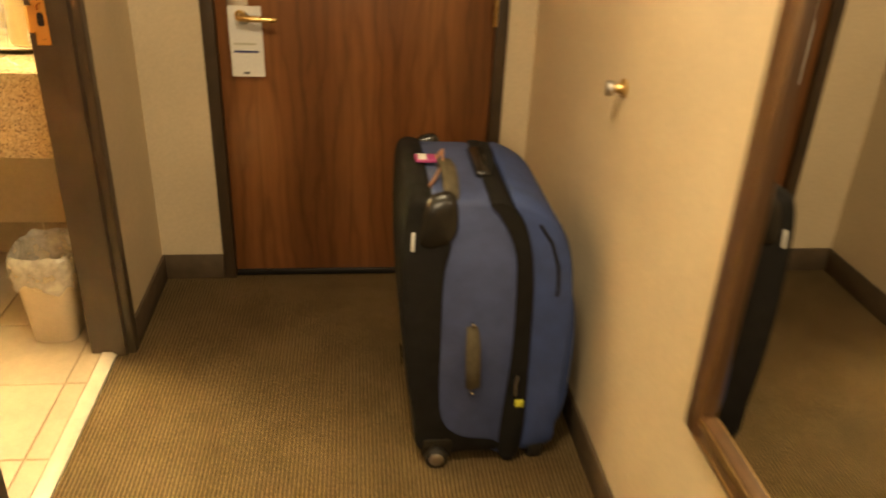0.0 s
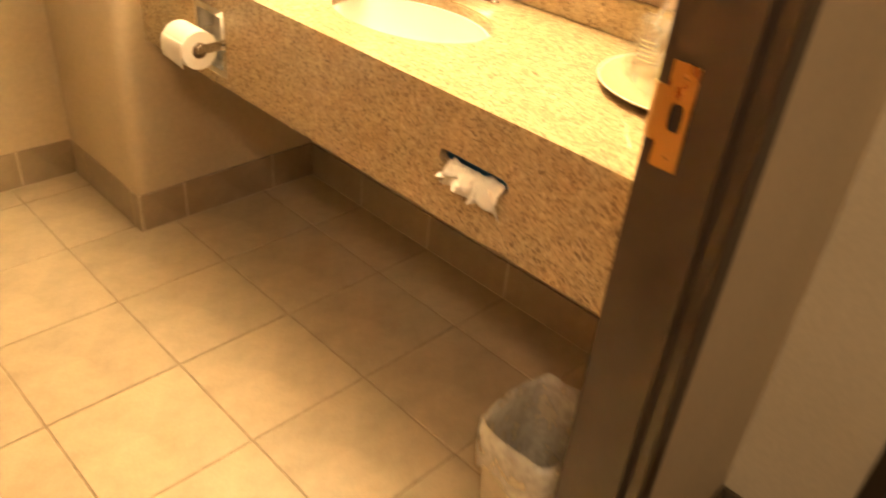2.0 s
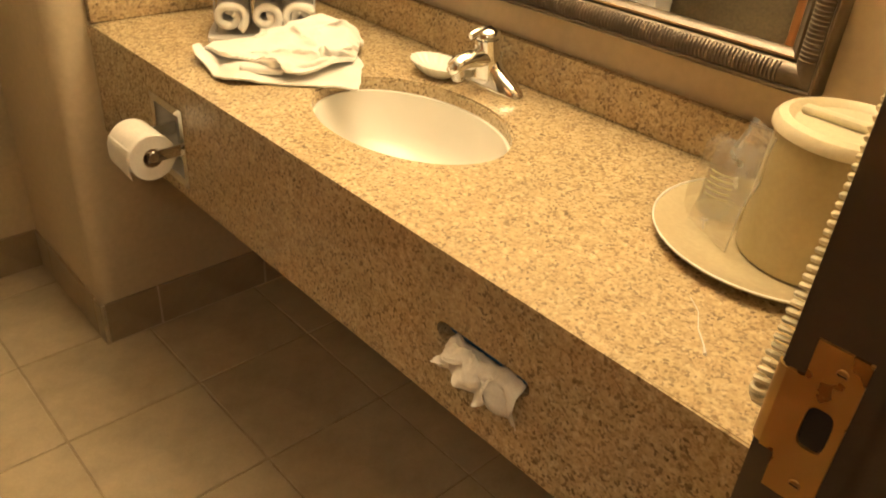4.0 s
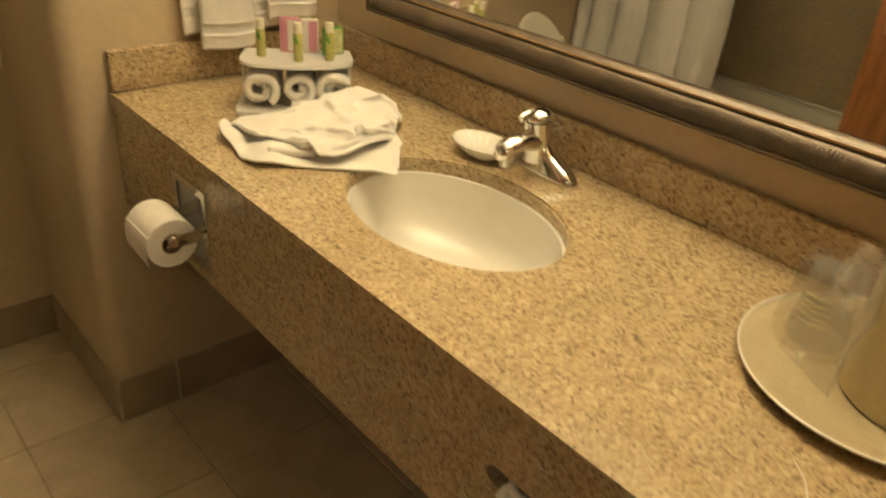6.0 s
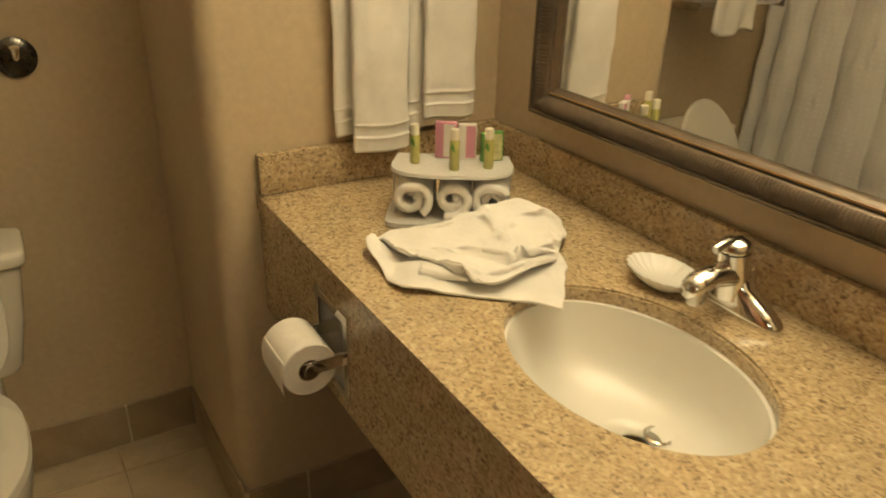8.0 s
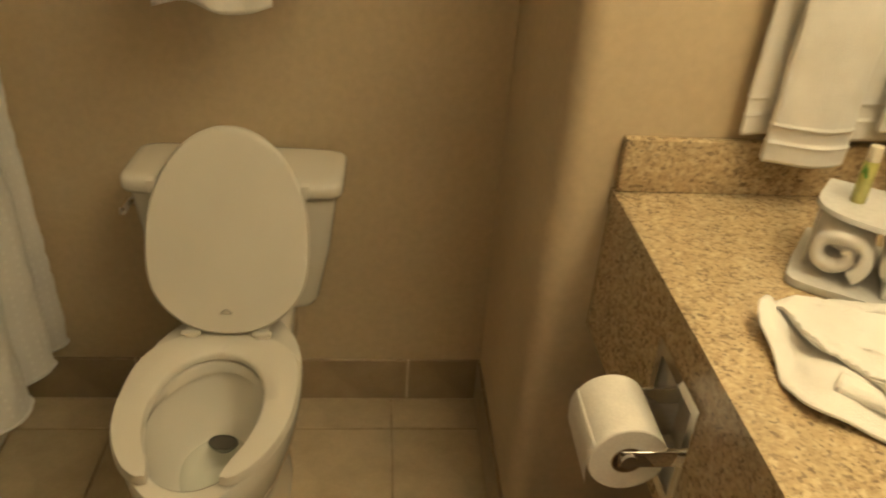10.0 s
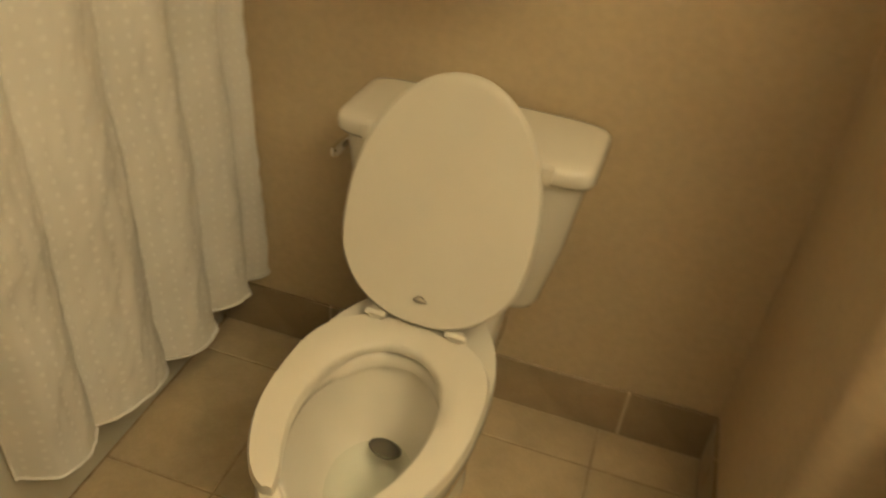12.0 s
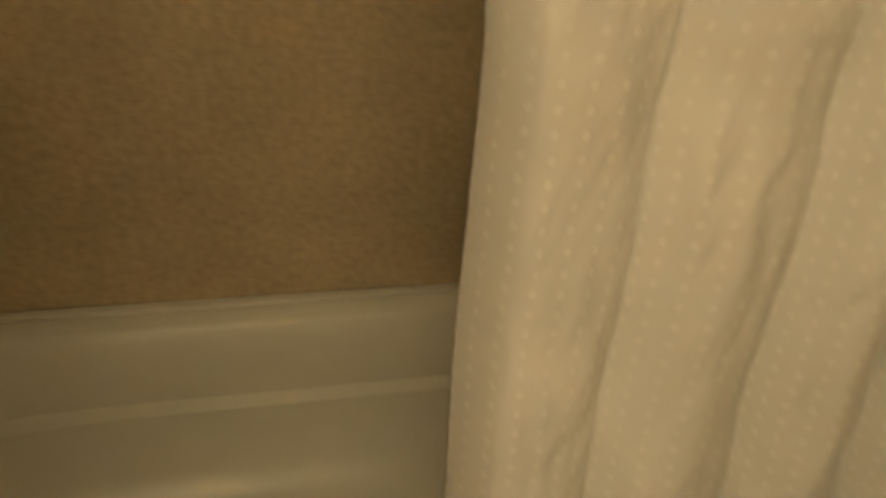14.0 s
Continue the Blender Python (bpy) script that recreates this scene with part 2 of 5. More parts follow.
FRAMEDARK = plain("dark_frame_paint", (0.052, 0.034, 0.019), 0.38, vary=0.15, scale=12, bump=0.06)
BASEDARK = plain("dark_base", (0.085, 0.058, 0.032), 0.6, vary=0.2, scale=16, bump=0.2)
DOORWOOD = wood_material("door_veneer", (0.140, 0.053, 0.016), (0.226, 0.090, 0.028), leaf=0.31)
BATHDOORWOOD = wood_material("bath_door_veneer", (0.22, 0.09, 0.028), (0.38, 0.17, 0.055), leaf=0.30)
PORCELAIN = plain("porcelain", (0.77, 0.735, 0.65), 0.12, tone=1.0, vary=0.03, scale=4, grain=20, bump=0.0, coat=0.4)
SEATPLASTIC = plain("seat_plastic", (0.74, 0.70, 0.61), 0.28, tone=1.0, vary=0.03, scale=5, bump=0.0)
SINKWHITE = plain("sink_china", (0.80, 0.775, 0.70), 0.24, tone=1.0, vary=0.03, bump=0.0, coat=0.3)
TUBENAMEL = plain("tub_enamel", (0.58, 0.55, 0.47), 0.36, tone=1.0, vary=0.05, scale=3, bump=0.0)
TERRY = terry_material("terry", (0.92, 0.885, 0.81))
CURTAIN = curtain_material()
CHROME = metal_material("chrome", (0.80, 0.79, 0.77), 0.06)
STEEL = metal_material("brushed_steel", (0.55, 0.52, 0.47), 0.25)
BRASS = metal_material("brass", (0.66, 0.45, 0.17), 0.24)
MIRRORGLASS = metal_material("mirror_glass", (0.88, 0.88, 0.86), 0.0)
PAPER = plain("tissue_paper", (0.82, 0.78, 0.70), 0.95, vary=0.05, scale=30, grain=300, bump=0.25)
BLACK = plain("black_plastic", (0.012, 0.011, 0.010), 0.4, vary=0.2, bump=0.1)
WATER = clear_material("water", (0.85, 0.9, 0.86), 0.0, 1.33)


# ---- building helpers ----
def shell(name, bm, material, angle=38):
    bmesh.ops.recalc_face_normals(bm, faces=bm.faces)
    me = bpy.data.meshes.new(name)
    bm.to_mesh(me)
    bm.free()
    me.materials.append(material)
    for p in me.polygons:
        p.use_smooth = True
    me.set_sharp_from_angle(angle=radians(angle))
    return new(name, me)


def part(name, bm, material, parent, label="", angle=38):
    ob = shell(name, bm, material, angle)
    ob.parent = parent
    ob.matrix_parent_inverse = Matrix.Translation(parent.location).inverted() if parent.type == "EMPTY" else Matrix.Identity(4)
    if label:
        tagged(ob, label)
    return ob


def thing(name, place, label, category, group="", kind=""):
    ob = new(name)
    ob.location = place
    ob.empty_display_size = 0.05
    return tagged(ob, label, category, group, kind)


def box(bm, x0, x1, y0, y1, z0, z1, bevel=0.0, seg=2):
    made = bmesh.ops.create_cube(bm, size=1.0)["verts"]
    for v in made:
        v.co = Vector(((x0 + x1) / 2 + v.co.x * (x1 - x0), (y0 + y1) / 2 + v.co.y * (y1 - y0), (z0 + z1) / 2 + v.co.z * (z1 - z0)))
    if bevel:
        edges = list({e for v in made for e in v.link_edges})
        bmesh.ops.bevel(bm, geom=edges, offset=bevel, segments=seg, affect="EDGES", profile=0.5)
    return bm


def boxed(*a, **k):
    return box(bmesh.new(), *a, **k)


def loft(bm, rings, cap0=True, cap1=True, closed=True):
    rows = [[bm.verts.new(p) for p in r] for r in rings]
    n = len(rows[0])
    for a, b in zip(rows, rows[1:]):
        for i in range(n if closed else n - 1):
            j = (i + 1) % n
            bm.faces.new((a[i], a[j], b[j], b[i]))
    if cap0:
        bm.faces.new(rows[0])
    if cap1:
        bm.faces.new(rows[-1])
    return bm


def lathe(bm, profile, place=(0, 0, 0), turn=None, n=28, cap0=True, cap1=True):
    """Turns (radius, height) pairs about z, then lays them at place."""
    m = Matrix.Translation(place) @ (turn or Matrix.Identity(4))
    return loft(bm, [[m @ Vector((r * math.cos(2 * math.pi * i / n), r * math.sin(2 * math.pi * i / n), z)) for i in range(n)] for r, z in profile], cap0, cap1)


def tube(bm, pts, radius, n=10, squash=1.0):
    pts = [Vector(p) for p in pts]
    rings, side = [], Vector((0.13, 0.21, 0.97))
    for i, p in enumerate(pts):
        d = (pts[min(i + 1, len(pts) - 1)] - pts[max(i - 1, 0)]).normalized()
        u = (side - d * side.dot(d)).normalized()
        side = u
        w = d.cross(u)
        r = radius[i] if isinstance(radius, (list, tuple)) else radius
        rings.append([p + u * (r * math.cos(2 * math.pi * k / n)) + w * (r * squash * math.sin(2 * math.pi * k / n)) for k in range(n)])
    return loft(bm, rings)


def sheet(fn, nu, nv, uv=None):
    """A grid of points fn(u, v), u and v from 0 to 1."""
    bm = bmesh.new()
    grid = [[bm.verts.new(fn(i / nu, j / nv)) for j in range(nv + 1)] for i in range(nu + 1)]
    lay = bm.loops.layers.uv.new("UVMap") if uv else None
    for i in range(nu):
        for j in range(nv):
            f = bm.faces.new((grid[i][j], grid[i + 1][j], grid[i + 1][j + 1], grid[i][j + 1]))
            if uv:
                for lp, (a, b) in zip(f.loops, ((i, j), (i + 1, j), (i + 1, j + 1), (i, j + 1))):
                    lp[lay].uv = uv(a / nu, b / nv)
    return bm


def thicken(ob, depth, offset=-1.0):
    md = ob.modifiers.new("thickness", "SOLIDIFY")
    md.thickness, md.offset = depth, offset
    return ob


def smooth_more(ob, levels=1):
    md = ob.modifiers.new("rounding", "SUBSURF")
    md.levels = md.render_levels = levels
    return ob


def around(n, cx, cy, a, b, power=2.0):
    """n points of a (super)ellipse in plan."""
    out = []
    for i in range(n):
        c, s = math.cos(2 * math.pi * i / n), math.sin(2 * math.pi * i / n)
        out.append((cx + a * math.copysign(abs(c) ** (2 / power), c), cy + b * math.copysign(abs(s) ** (2 / power), s)))
    return out


def lump(x, y, z, scale, seed=0.0):
    return noise.noise(Vector((x * scale + seed, y * scale - seed, z * scale + seed * 0.7)))


def wall(name, *b, material=WALL):
    return tagged(shell(name, boxed(*b), material), kind="structure")


# ---- the rooms ----
CEILING = 2.44
WEST, PIER, EAST, HALL_W, HALL_E = -2.712, -2.222, -0.565, -0.427, 0.918
ALCOVE, NORTH, ENTRY, SOUTH = 2.0, 2.66, 2.43, 0.13
JAMB_N, JAMB_S, HEAD = 1.931, 1.02, 2.05

wall("wall_north", PIER, EAST, NORTH, NORTH + 0.12, 0, CEILING)
wall("wall_west", WEST - 0.12, WEST, SOUTH - 0.12, ALCOVE, 0, CEILING)
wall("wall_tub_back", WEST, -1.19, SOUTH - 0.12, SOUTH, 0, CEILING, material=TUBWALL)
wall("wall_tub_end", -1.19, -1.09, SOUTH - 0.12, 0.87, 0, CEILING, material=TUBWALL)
wall("wall_south", -1.09, EAST, 0.77, 0.87, 0, CEILING)
wall("wall_entry_left", HALL_W, -0.203, ENTRY, ENTRY + 0.15, 0, CEILING, material=HALLWALL)
wall("wall_entry_right", 0.818, HALL_E, ENTRY, ENTRY + 0.15, 0, CEILING, material=HALLWALL)
wall("wall_entry_over", -0.203, 0.818, ENTRY, ENTRY + 0.15, 2.09, CEILING, material=HALLWALL)
wall("wall_entry_back", -0.203, 0.818, ENTRY + 0.12, ENTRY + 0.15, 0, 2.09, material=HALLWALL)
wall("wall_hall_east", HALL_E, HALL_E + 0.12, -2.3, ENTRY + 0.15, 0, CEILING, material=HALLWALL)
wall("wall_room_back", -2.0, HALL_E, -2.42, -2.3, 0, CEILING, material=HALLWALL)
wall("wall_room_west", -2.12, -2.0, -2.42, SOUTH - 0.12, 0, CEILING, material=HALLWALL)
wall("wall_room_north", -2.0, EAST, -0.11, SOUTH - 0.12, 0, CEILING, material=HALLWALL)
tagged(shell("ceiling", boxed(-2.9, 1.05, -2.45, 2.85, CEILING, CEILING + 0.1), CEIL), kind="structure")


def partition(name, y0, y1, z0, z1):
    """The wall between bathroom and hall: a thin skin of each room's finish."""
    mid = (EAST + HALL_W) / 2
    wall(name + "_bath", EAST, mid, y0, y1, z0, z1)
    wall(name + "_hall", mid, HALL_W, y0, y1, z0, z1, material=HALLWALL)


partition("wall_partition_north", JAMB_N + 0.044, NORTH + 0.12, 0, CEILING)
partition("wall_partition_south", SOUTH - 0.12, JAMB_S - 0.044, 0, CEILING)
partition("wall_partition_over", JAMB_S - 0.044, JAMB_N + 0.044, HEAD + 0.044, CEILING)


def pier_wall():
    """The block between vanity and toilet, with a rounded outer corner."""
    r, pts = 0.042, [(PIER, NORTH + 0.12)]
    for k in range(9):
        a = math.pi / 2 * k / 8
        pts.append((PIER - r + r * math.cos(a), ALCOVE + r - r * math.sin(a)))
    pts += [(WEST - 0.12, ALCOVE), (WEST - 0.12, NORTH + 0.12)]
    bm = loft(bmesh.new(), [[Vector((x, y, z)) for x, y in pts] for z in (0, CEILING)])
    return tagged(shell("wall_pier", bm, WALL), kind="structure")


pier_wall()

# floors: carpet in the hall, a marble sill under the door, tiles in the bathroom
carpet = box(bmesh.new(), -0.4725, HALL_E, -0.11, ENTRY + 0.12, -0.05, 0)
box(carpet, -2.0, HALL_E, -2.3, -0.1101, -0.05, 0)
tagged(shell("floor_carpet", carpet, CARPET), kind="structure")
tagged(shell("threshold", boxed(-0.520, -0.472, JAMB_S, JAMB_N, -0.02, 0.007, bevel=0.003), MARBLE), "pale marble door threshold", kind="structure")
floor = tagged(shell("floor_bathroom", boxed(WEST - 0.1, -0.516, 0.8, NORTH + 0.1, -0.06, -0.003), GROUT), kind="structure")


# ---- vanity ----
def ring_panel(bm, x0, x1, z0, z1, hole, y0, y1):
    """A slab across x and z with a hole (points in x, z, anticlockwise from +x)."""
    cx = sum(p[0] for p in hole) / len(hole)
    cz = sum(p[1] for p in hole) / len(hole)
    n, outer = len(hole), []
    for hx, hz in hole:
        dx, dz = hx - cx, hz - cz
        k = min(((x1 if dx > 0 else x0) - cx) / dx if abs(dx) > 1e-6 else 9e9, ((z1 if dz > 0 else z0) - cz) / dz if abs(dz) > 1e-6 else 9e9)
        outer.append([cx + dx * k, cz + dz * k])
    for corner in ((x0, z0), (x1, z0), (x1, z1), (x0, z1)):
        i = min(range(n), key=lambda q: (outer[q][0] - corner[0]) ** 2 + (outer[q][1] - corner[1]) ** 2)
        outer[i] = list(corner)
    rings = []
    for pts, y in ((outer, y0), (hole, y0), (hole, y1), (outer, y1)):
        rings.append([Vector((x, y, z)) for x, z in pts])
    rings.append(rings[0])
    rows = [[bm.verts.new(p) for p in r] for r in rings[:4]]
    rows.append(rows[0])
    for a, b in zip(rows, rows[1:]):
        for i in range(n):
            j = (i + 1) % n
            bm.faces.new((a[i], a[j], b[j], b[i]))
    return bm


TOP, FRONT = 0.869, 2.086
SINK = (-1.413, 2.344, 0.213, 0.150)
vanity = thing("vanity_counter", (-1.4, 2.4, 0.615), "speckled tan granite vanity counter with deep front apron", "counter")


def vanity_top():
    n = 64
    hole = around(n, *SINK)
    bm = bmesh.new()
    ring_panel(bm, PIER, EAST, 2.086, NORTH, hole, 0.839, TOP)
    for v in bm.verts:
        v.co = Vector((v.co.x, v.co.z, v.co.y))
    rim = [e for e in bm.edges if all(abs(v.co.z - TOP) < 1e-5 for v in e.verts)
           and all(abs(((v.co.x - SINK[0]) / SINK[2]) ** 2 + ((v.co.y - SINK[1]) / SINK[3]) ** 2 - 1) < 0.02 or abs(v.co.y - FRONT) < 1e-4 for v in e.verts)
           and len(e.link_faces) == 2 and abs(e.link_faces[0].normal.dot(e.link_faces[1].normal)) < 0.5]
    bmesh.ops.bevel(bm, geom=rim, offset=0.004, segments=2, affect="EDGES")
    return part("countertop", bm, GRANITE, vanity)


vanity_top()


def vanity_apron():
    z0, z1, y0, y1 = 0.608, 0.8385, 2.089, 2.111
    slot = []
    for k in range(24):
        a = 2 * math.pi * (k + 0.5) / 24
        c, s = math.cos(a), math.sin(a)
        slot.append((-0.955 + math.copysign(0.073, c) + 0.0145 * c, 0.742 + 0.0145 * s))
    slot2 = [(x - 0.011, z - 0.007) for x, z in ((-1.907, 0.650), (-1.845, 0.650), (-1.783, 0.650), (-1.783, 0.728), (-1.783, 0.806), (-1.845, 0.806), (-1.907, 0.806), (-1.907, 0.728))]
    bm = bmesh.new()
    box(bm, PIER, -1.96, y0, y1, z0, z1)
    ring_panel(bm, -1.96, -1.73, z0, z1, slot2, y0, y1)
    box(bm, -1.73, -1.15, y0, y1, z0, z1)
    ring_panel(bm, -1.15, -0.78, z0, z1, slot, y0, y1)
    box(bm, -0.78, EAST, y0, y1, z0, z1)
    bmesh.ops.remove_doubles(bm, verts=bm.verts, dist=0.0002)
    return part("apron", bm, GRANITE, vanity)


vanity_apron()
part("backsplash", boxed(PIER + 0.0, EAST, 2.640, NORTH - 0.0005, TOP + 0.0005, 0.955, bevel=0.003), GRANITE, vanity)
part("side_splash", boxed(PIER + 0.0005, PIER + 0.02, FRONT + 0.004, 2.6398, TOP + 0.0005, 0.955, bevel=0.003), GRANITE, vanity)


def sink():
    s = thing("sink", (SINK[0], SINK[1], 0.69), "oval white china undermount sink in the granite counter", "sink")
    n, rings = 56, []
    prof = ((1.05, 1.06, 0.829), (1.0, 1.0, 0.829), (0.985, 0.985, 0.81), (0.95, 0.95, 0.78), (0.88, 0.88, 0.745), (0.74, 0.74, 0.718), (0.52, 0.52, 0.702), (0.28, 0.28, 0.694), (0.11, 0.14, 0.690))
    for fx, fy, z in prof:
        rings.append([Vector((x, y, z)) for x, y in around(n, SINK[0], SINK[1] + (0.829 - z) * 0.25, SINK[2] * fx, SINK[3] * fy)])
    ob = part("basin", loft(bmesh.new(), rings, False, False), SINKWHITE, s)
    thicken(ob, 0.008, 1.0)
    d = (SINK[0] + 0.010, SINK[1] + 0.074, 0.7000)
    part("drain", lathe(bmesh.new(), ((0.002, 0.0), (0.021, 0.0), (0.024, 0.003), (0.019, 0.004), (0.017, 0.001), (0.003, 0.0015)), d), CHROME, s)
    for o in s.children:
        o.data.transform(Matrix.Translation((0, 0, TOP - 0.86)))
    return s


sink()


# ---- toilet ----
TC = 1.450


def toilet():
    t = thing("toilet", (-2.35, TC, 0), "white porcelain toilet with lid and open-front seat raised lid", "toilet")

    def egg(n, x_back, x_front, half, squareness=2.4):
        """Outline of an elongated bowl: blunt behind, round in front."""
        out, mid = [], x_back + (x_front - x_back) * 0.44
        for i in range(n):
            a = 2 * math.pi * i / n
            c, s = math.cos(a), math.sin(a)
            if c >= 0:
                out.append((mid + (x_front - mid) * c, TC + half * s))
            else:
                q = 2 / squareness
                out.append((mid - (mid - x_back) * abs(c) ** q, TC + half * math.copysign(abs(s) ** q, s) * (1 - 0.16 * abs(c) ** 2)))
        return out

    n = 44
    spec = ((-2.60, -2.16, 0.100, 0.0), (-2.60, -2.165, 0.097, 0.03), (-2.58, -2.17, 0.088, 0.10), (-2.56, -2.13, 0.095, 0.17),
            (-2.52, -2.06, 0.118, 0.25), (-2.50, -2.01, 0.138, 0.32), (-2.50, -1.985, 0.149, 0.385), (-2.50, -1.98, 0.151, 0.42), (-2.50, -1.984, 0.148, 0.430))
    rings = [[Vector((x, y, z)) for x, y in egg(n, a, b, w)] for a, b, w, z in spec]
    for a, b, w, z in ((-2.335, -2.012, 0.110, 0.430), (-2.330, -2.020, 0.105, 0.425), (-2.330, -2.020, 0.105, 0.402), (-2.340, -2.012, 0.113, 0.397), (-2.330, -2.03, 0.105, 0.35), (-2.31, -2.075, 0.086, 0.30), (-2.29, -2.115, 0.064, 0.272), (-2.27, -2.15, 0.045, 0.252)):
        rings.append([Vector((x, y, z)) for x, y in egg(n, a, b, w, 2.0)])
    part("bowl", loft(bmesh.new(), rings, True, True), PORCELAIN, t, angle=60)
    part("deck", boxed(-2.60, -2.362, TC - 0.105, TC + 0.105, 0.30, 0.4285, bevel=0.022, seg=3), PORCELAIN, t)
    # the outlet is a closed disc; the opening's shade is its dark colour
    part("outlet", lathe(bmesh.new(), ((0.001, 0.0), (0.03, 0.0), (0.034, 0.003), (0.036, 0.0)), (-2.268, TC, 0.281), Matrix.Rotation(radians(48), 4, "Y") @ Matrix.Diagonal((0.42, 0.80, 1, 1))), plain("shaded_china", (0.10, 0.09, 0.072), 0.3), t, "outlet disc of the bowl, shade painted dark")
    pool = [Vector((x, y, 0.274)) for x, y in egg(n, -2.296, -2.105, 0.066, 2.0)]
    bm = bmesh.new()
    bm.faces.new([bm.verts.new(p) for p in pool])
    part("water", bm, WATER, t)

    # tank, tapering downwards, and its lid
    def slab(xb, xf, half, z, power=7.0):
        return [Vector((x, y, z)) for x, y in around(48, (xb + xf) / 2, TC - 0.004, (xf - xb) / 2, half, power)]

    part("tank", loft(bmesh.new(), [slab(-2.685, -2.545, 0.138, 0.402, 6), slab(-2.686, -2.533, 0.152, 0.412, 6), slab(-2.688, -2.529, 0.160, 0.43, 7), slab(-2.69, -2.525, 0.184, 0.55, 8), slab(-2.69, -2.522, 0.200, 0.675, 8)]), PORCELAIN, t, angle=70)
    part("tank_lid", loft(bmesh.new(), [slab(-2.690, -2.523, 0.203, 0.677, 8), slab(-2.692, -2.515, 0.210, 0.679, 8), slab(-2.693, -2.511, 0.213, 0.686, 8), slab(-2.693, -2.511, 0.213, 0.702, 8), slab(-2.691, -2.514, 0.211, 0.708, 8), slab(-2.687, -2.520, 0.206, 0.712, 8), slab(-2.675, -2.535, 0.190, 0.7145, 8)]), PORCELAIN, t, angle=70)
    lever = part("flush_lever", lathe(bmesh.new(), ((0.001, 0), (0.013, 0), (0.013, 0.012), (0.009, 0.016), (0.001, 0.016)), (-2.555, TC - 0.191, 0.645), Matrix.Rotation(radians(90), 4, "X"), 16), CHROME, t, "chrome flush lever")
    part("arm", boxed(-2.566, -2.512, TC - 0.218, TC - 0.206, 0.632, 0.650, bevel=0.004), CHROME, lever)

    # open-front seat
    seat = bmesh.new()
    outer, inner = egg(96, -2.386, -1.990, 0.153, 3.4), egg(96, -2.326, -2.020, 0.094, 2.4)
    keep = [i for i in range(96) if min(i, 96 - i) > 7]
    rings = []
    for i in keep:
        o, q = Vector((*outer[i], 0)), Vector((*inner[i], 0))
        k = min(i, 96 - i)
        if k < 12:
            q.x = max(q.x, q.x + (12 - k) * 0.004)
        if k < 11:
            mid, f = o.lerp(q, 0.5), (0.45, 0.78, 0.94)[k - 8]
            o, q = mid.lerp(o, f), mid.lerp(q, f)
        rings.append([Vector((p.x, p.y, z)) for p, z in ((o.lerp(q, 0.0), 0.436), (o.lerp(q, 0.0), 0.446), (o.lerp(q, 0.06), 0.4535), (o.lerp(q, 0.5), 0.4555), (o.lerp(q, 0.93), 0.4525), (q, 0.446), (q, 0.436))])
    loft(seat, rings)
    part("seat", seat, SEATPLASTIC, t, angle=50)

    # lid, leaning on the tank
    foot, lean = Vector((-2.372, TC, 0.462)), Vector((-0.40, 0, 0.9165))
    up, out = lean.normalized(), Vector((0.9165, 0, 0.40))
    length, prof = 0.392, []
    for i in range(72):
        a = 2 * math.pi * i / 72
        c, s = math.cos(a), math.sin(a)
        along = length * 0.44
        along += (length - along) * c if c > 0 else along * math.copysign(abs(c) ** 0.62, c)
        wide = 0.152 * math.copysign(abs(s) ** (1.0 if c > 0 else 0.74), s) * (1 - 0.24 * max(0, -c) ** 2)
        prof.append((along, wide))
    rings = [[foot + up * (length * 0.45 + (a - length * 0.45) * k) + Vector((0, w * k, 0)) + out * d for a, w in prof] for k, d in ((0.97, -0.012), (1.0, -0.008), (1.0, 0.001), (0.975, 0.006), (0.93, 0.0055), (0.5, 0.0075), (0.1, 0.008))]
    lid = part("lid", loft(bmesh.new(), rings), SEATPLASTIC, t, angle=50)
    mark = bmesh.new()
    for lift in (0.008, 0.0):
        tube(mark, [foot + up * (0.040 + lift * math.sin(math.pi * k / 8)) + Vector((0, -0.011 + 0.022 * k / 8, 0)) + out * 0.0078 for k in range(9)], 0.0012, 6)
    part("maker_mark", mark, STEEL, lid, "small grey arched mark")
    for s in (-1, 1):
        b = foot + up * 0.275 + Vector((0, 0.141 * s, 0)) + out * -0.006
        part("bumper", boxed(b.x - 0.012, b.x + 0.008, b.y - 0.008, b.y + 0.008, b.z - 0.014, b.z + 0.014, bevel=0.003), SEATPLASTIC, lid)
    for s in (-1, 1):
        h = part("hinge", boxed(-2.384, -2.366, TC + s * 0.067 - 0.011, TC + s * 0.067 + 0.011, 0.4425, 0.466, bevel=0.003), SEATPLASTIC, t)
        part("pin", lathe(bmesh.new(), ((0.001, -0.017), (0.0055, -0.017), (0.0055, 0.017), (0.001, 0.017)), (-2.370, TC + s * 0.067, 0.464), Matrix.Rotation(radians(90), 4, "X"), 12), SEATPLASTIC, h)
    for s in (-1, 1):
        part("bolt_cap", lathe(bmesh.new(), ((0.014, 0), (0.013, 0.008), (0.007, 0.013), (0.001, 0.014)), (-2.33, TC + s * 0.093, 0.018), n=14), PORCELAIN, t)
    # the whole toilet stands slightly askew to the wall
    askew = Matrix.Translation((-2.45, TC, 0)) @ Matrix.Rotation(radians(-1.7), 4, "Z") @ Matrix.Translation((2.45, -TC, 0))
    for o in t.children_recursive:
        o.data.transform(askew)
    return t


toilet()


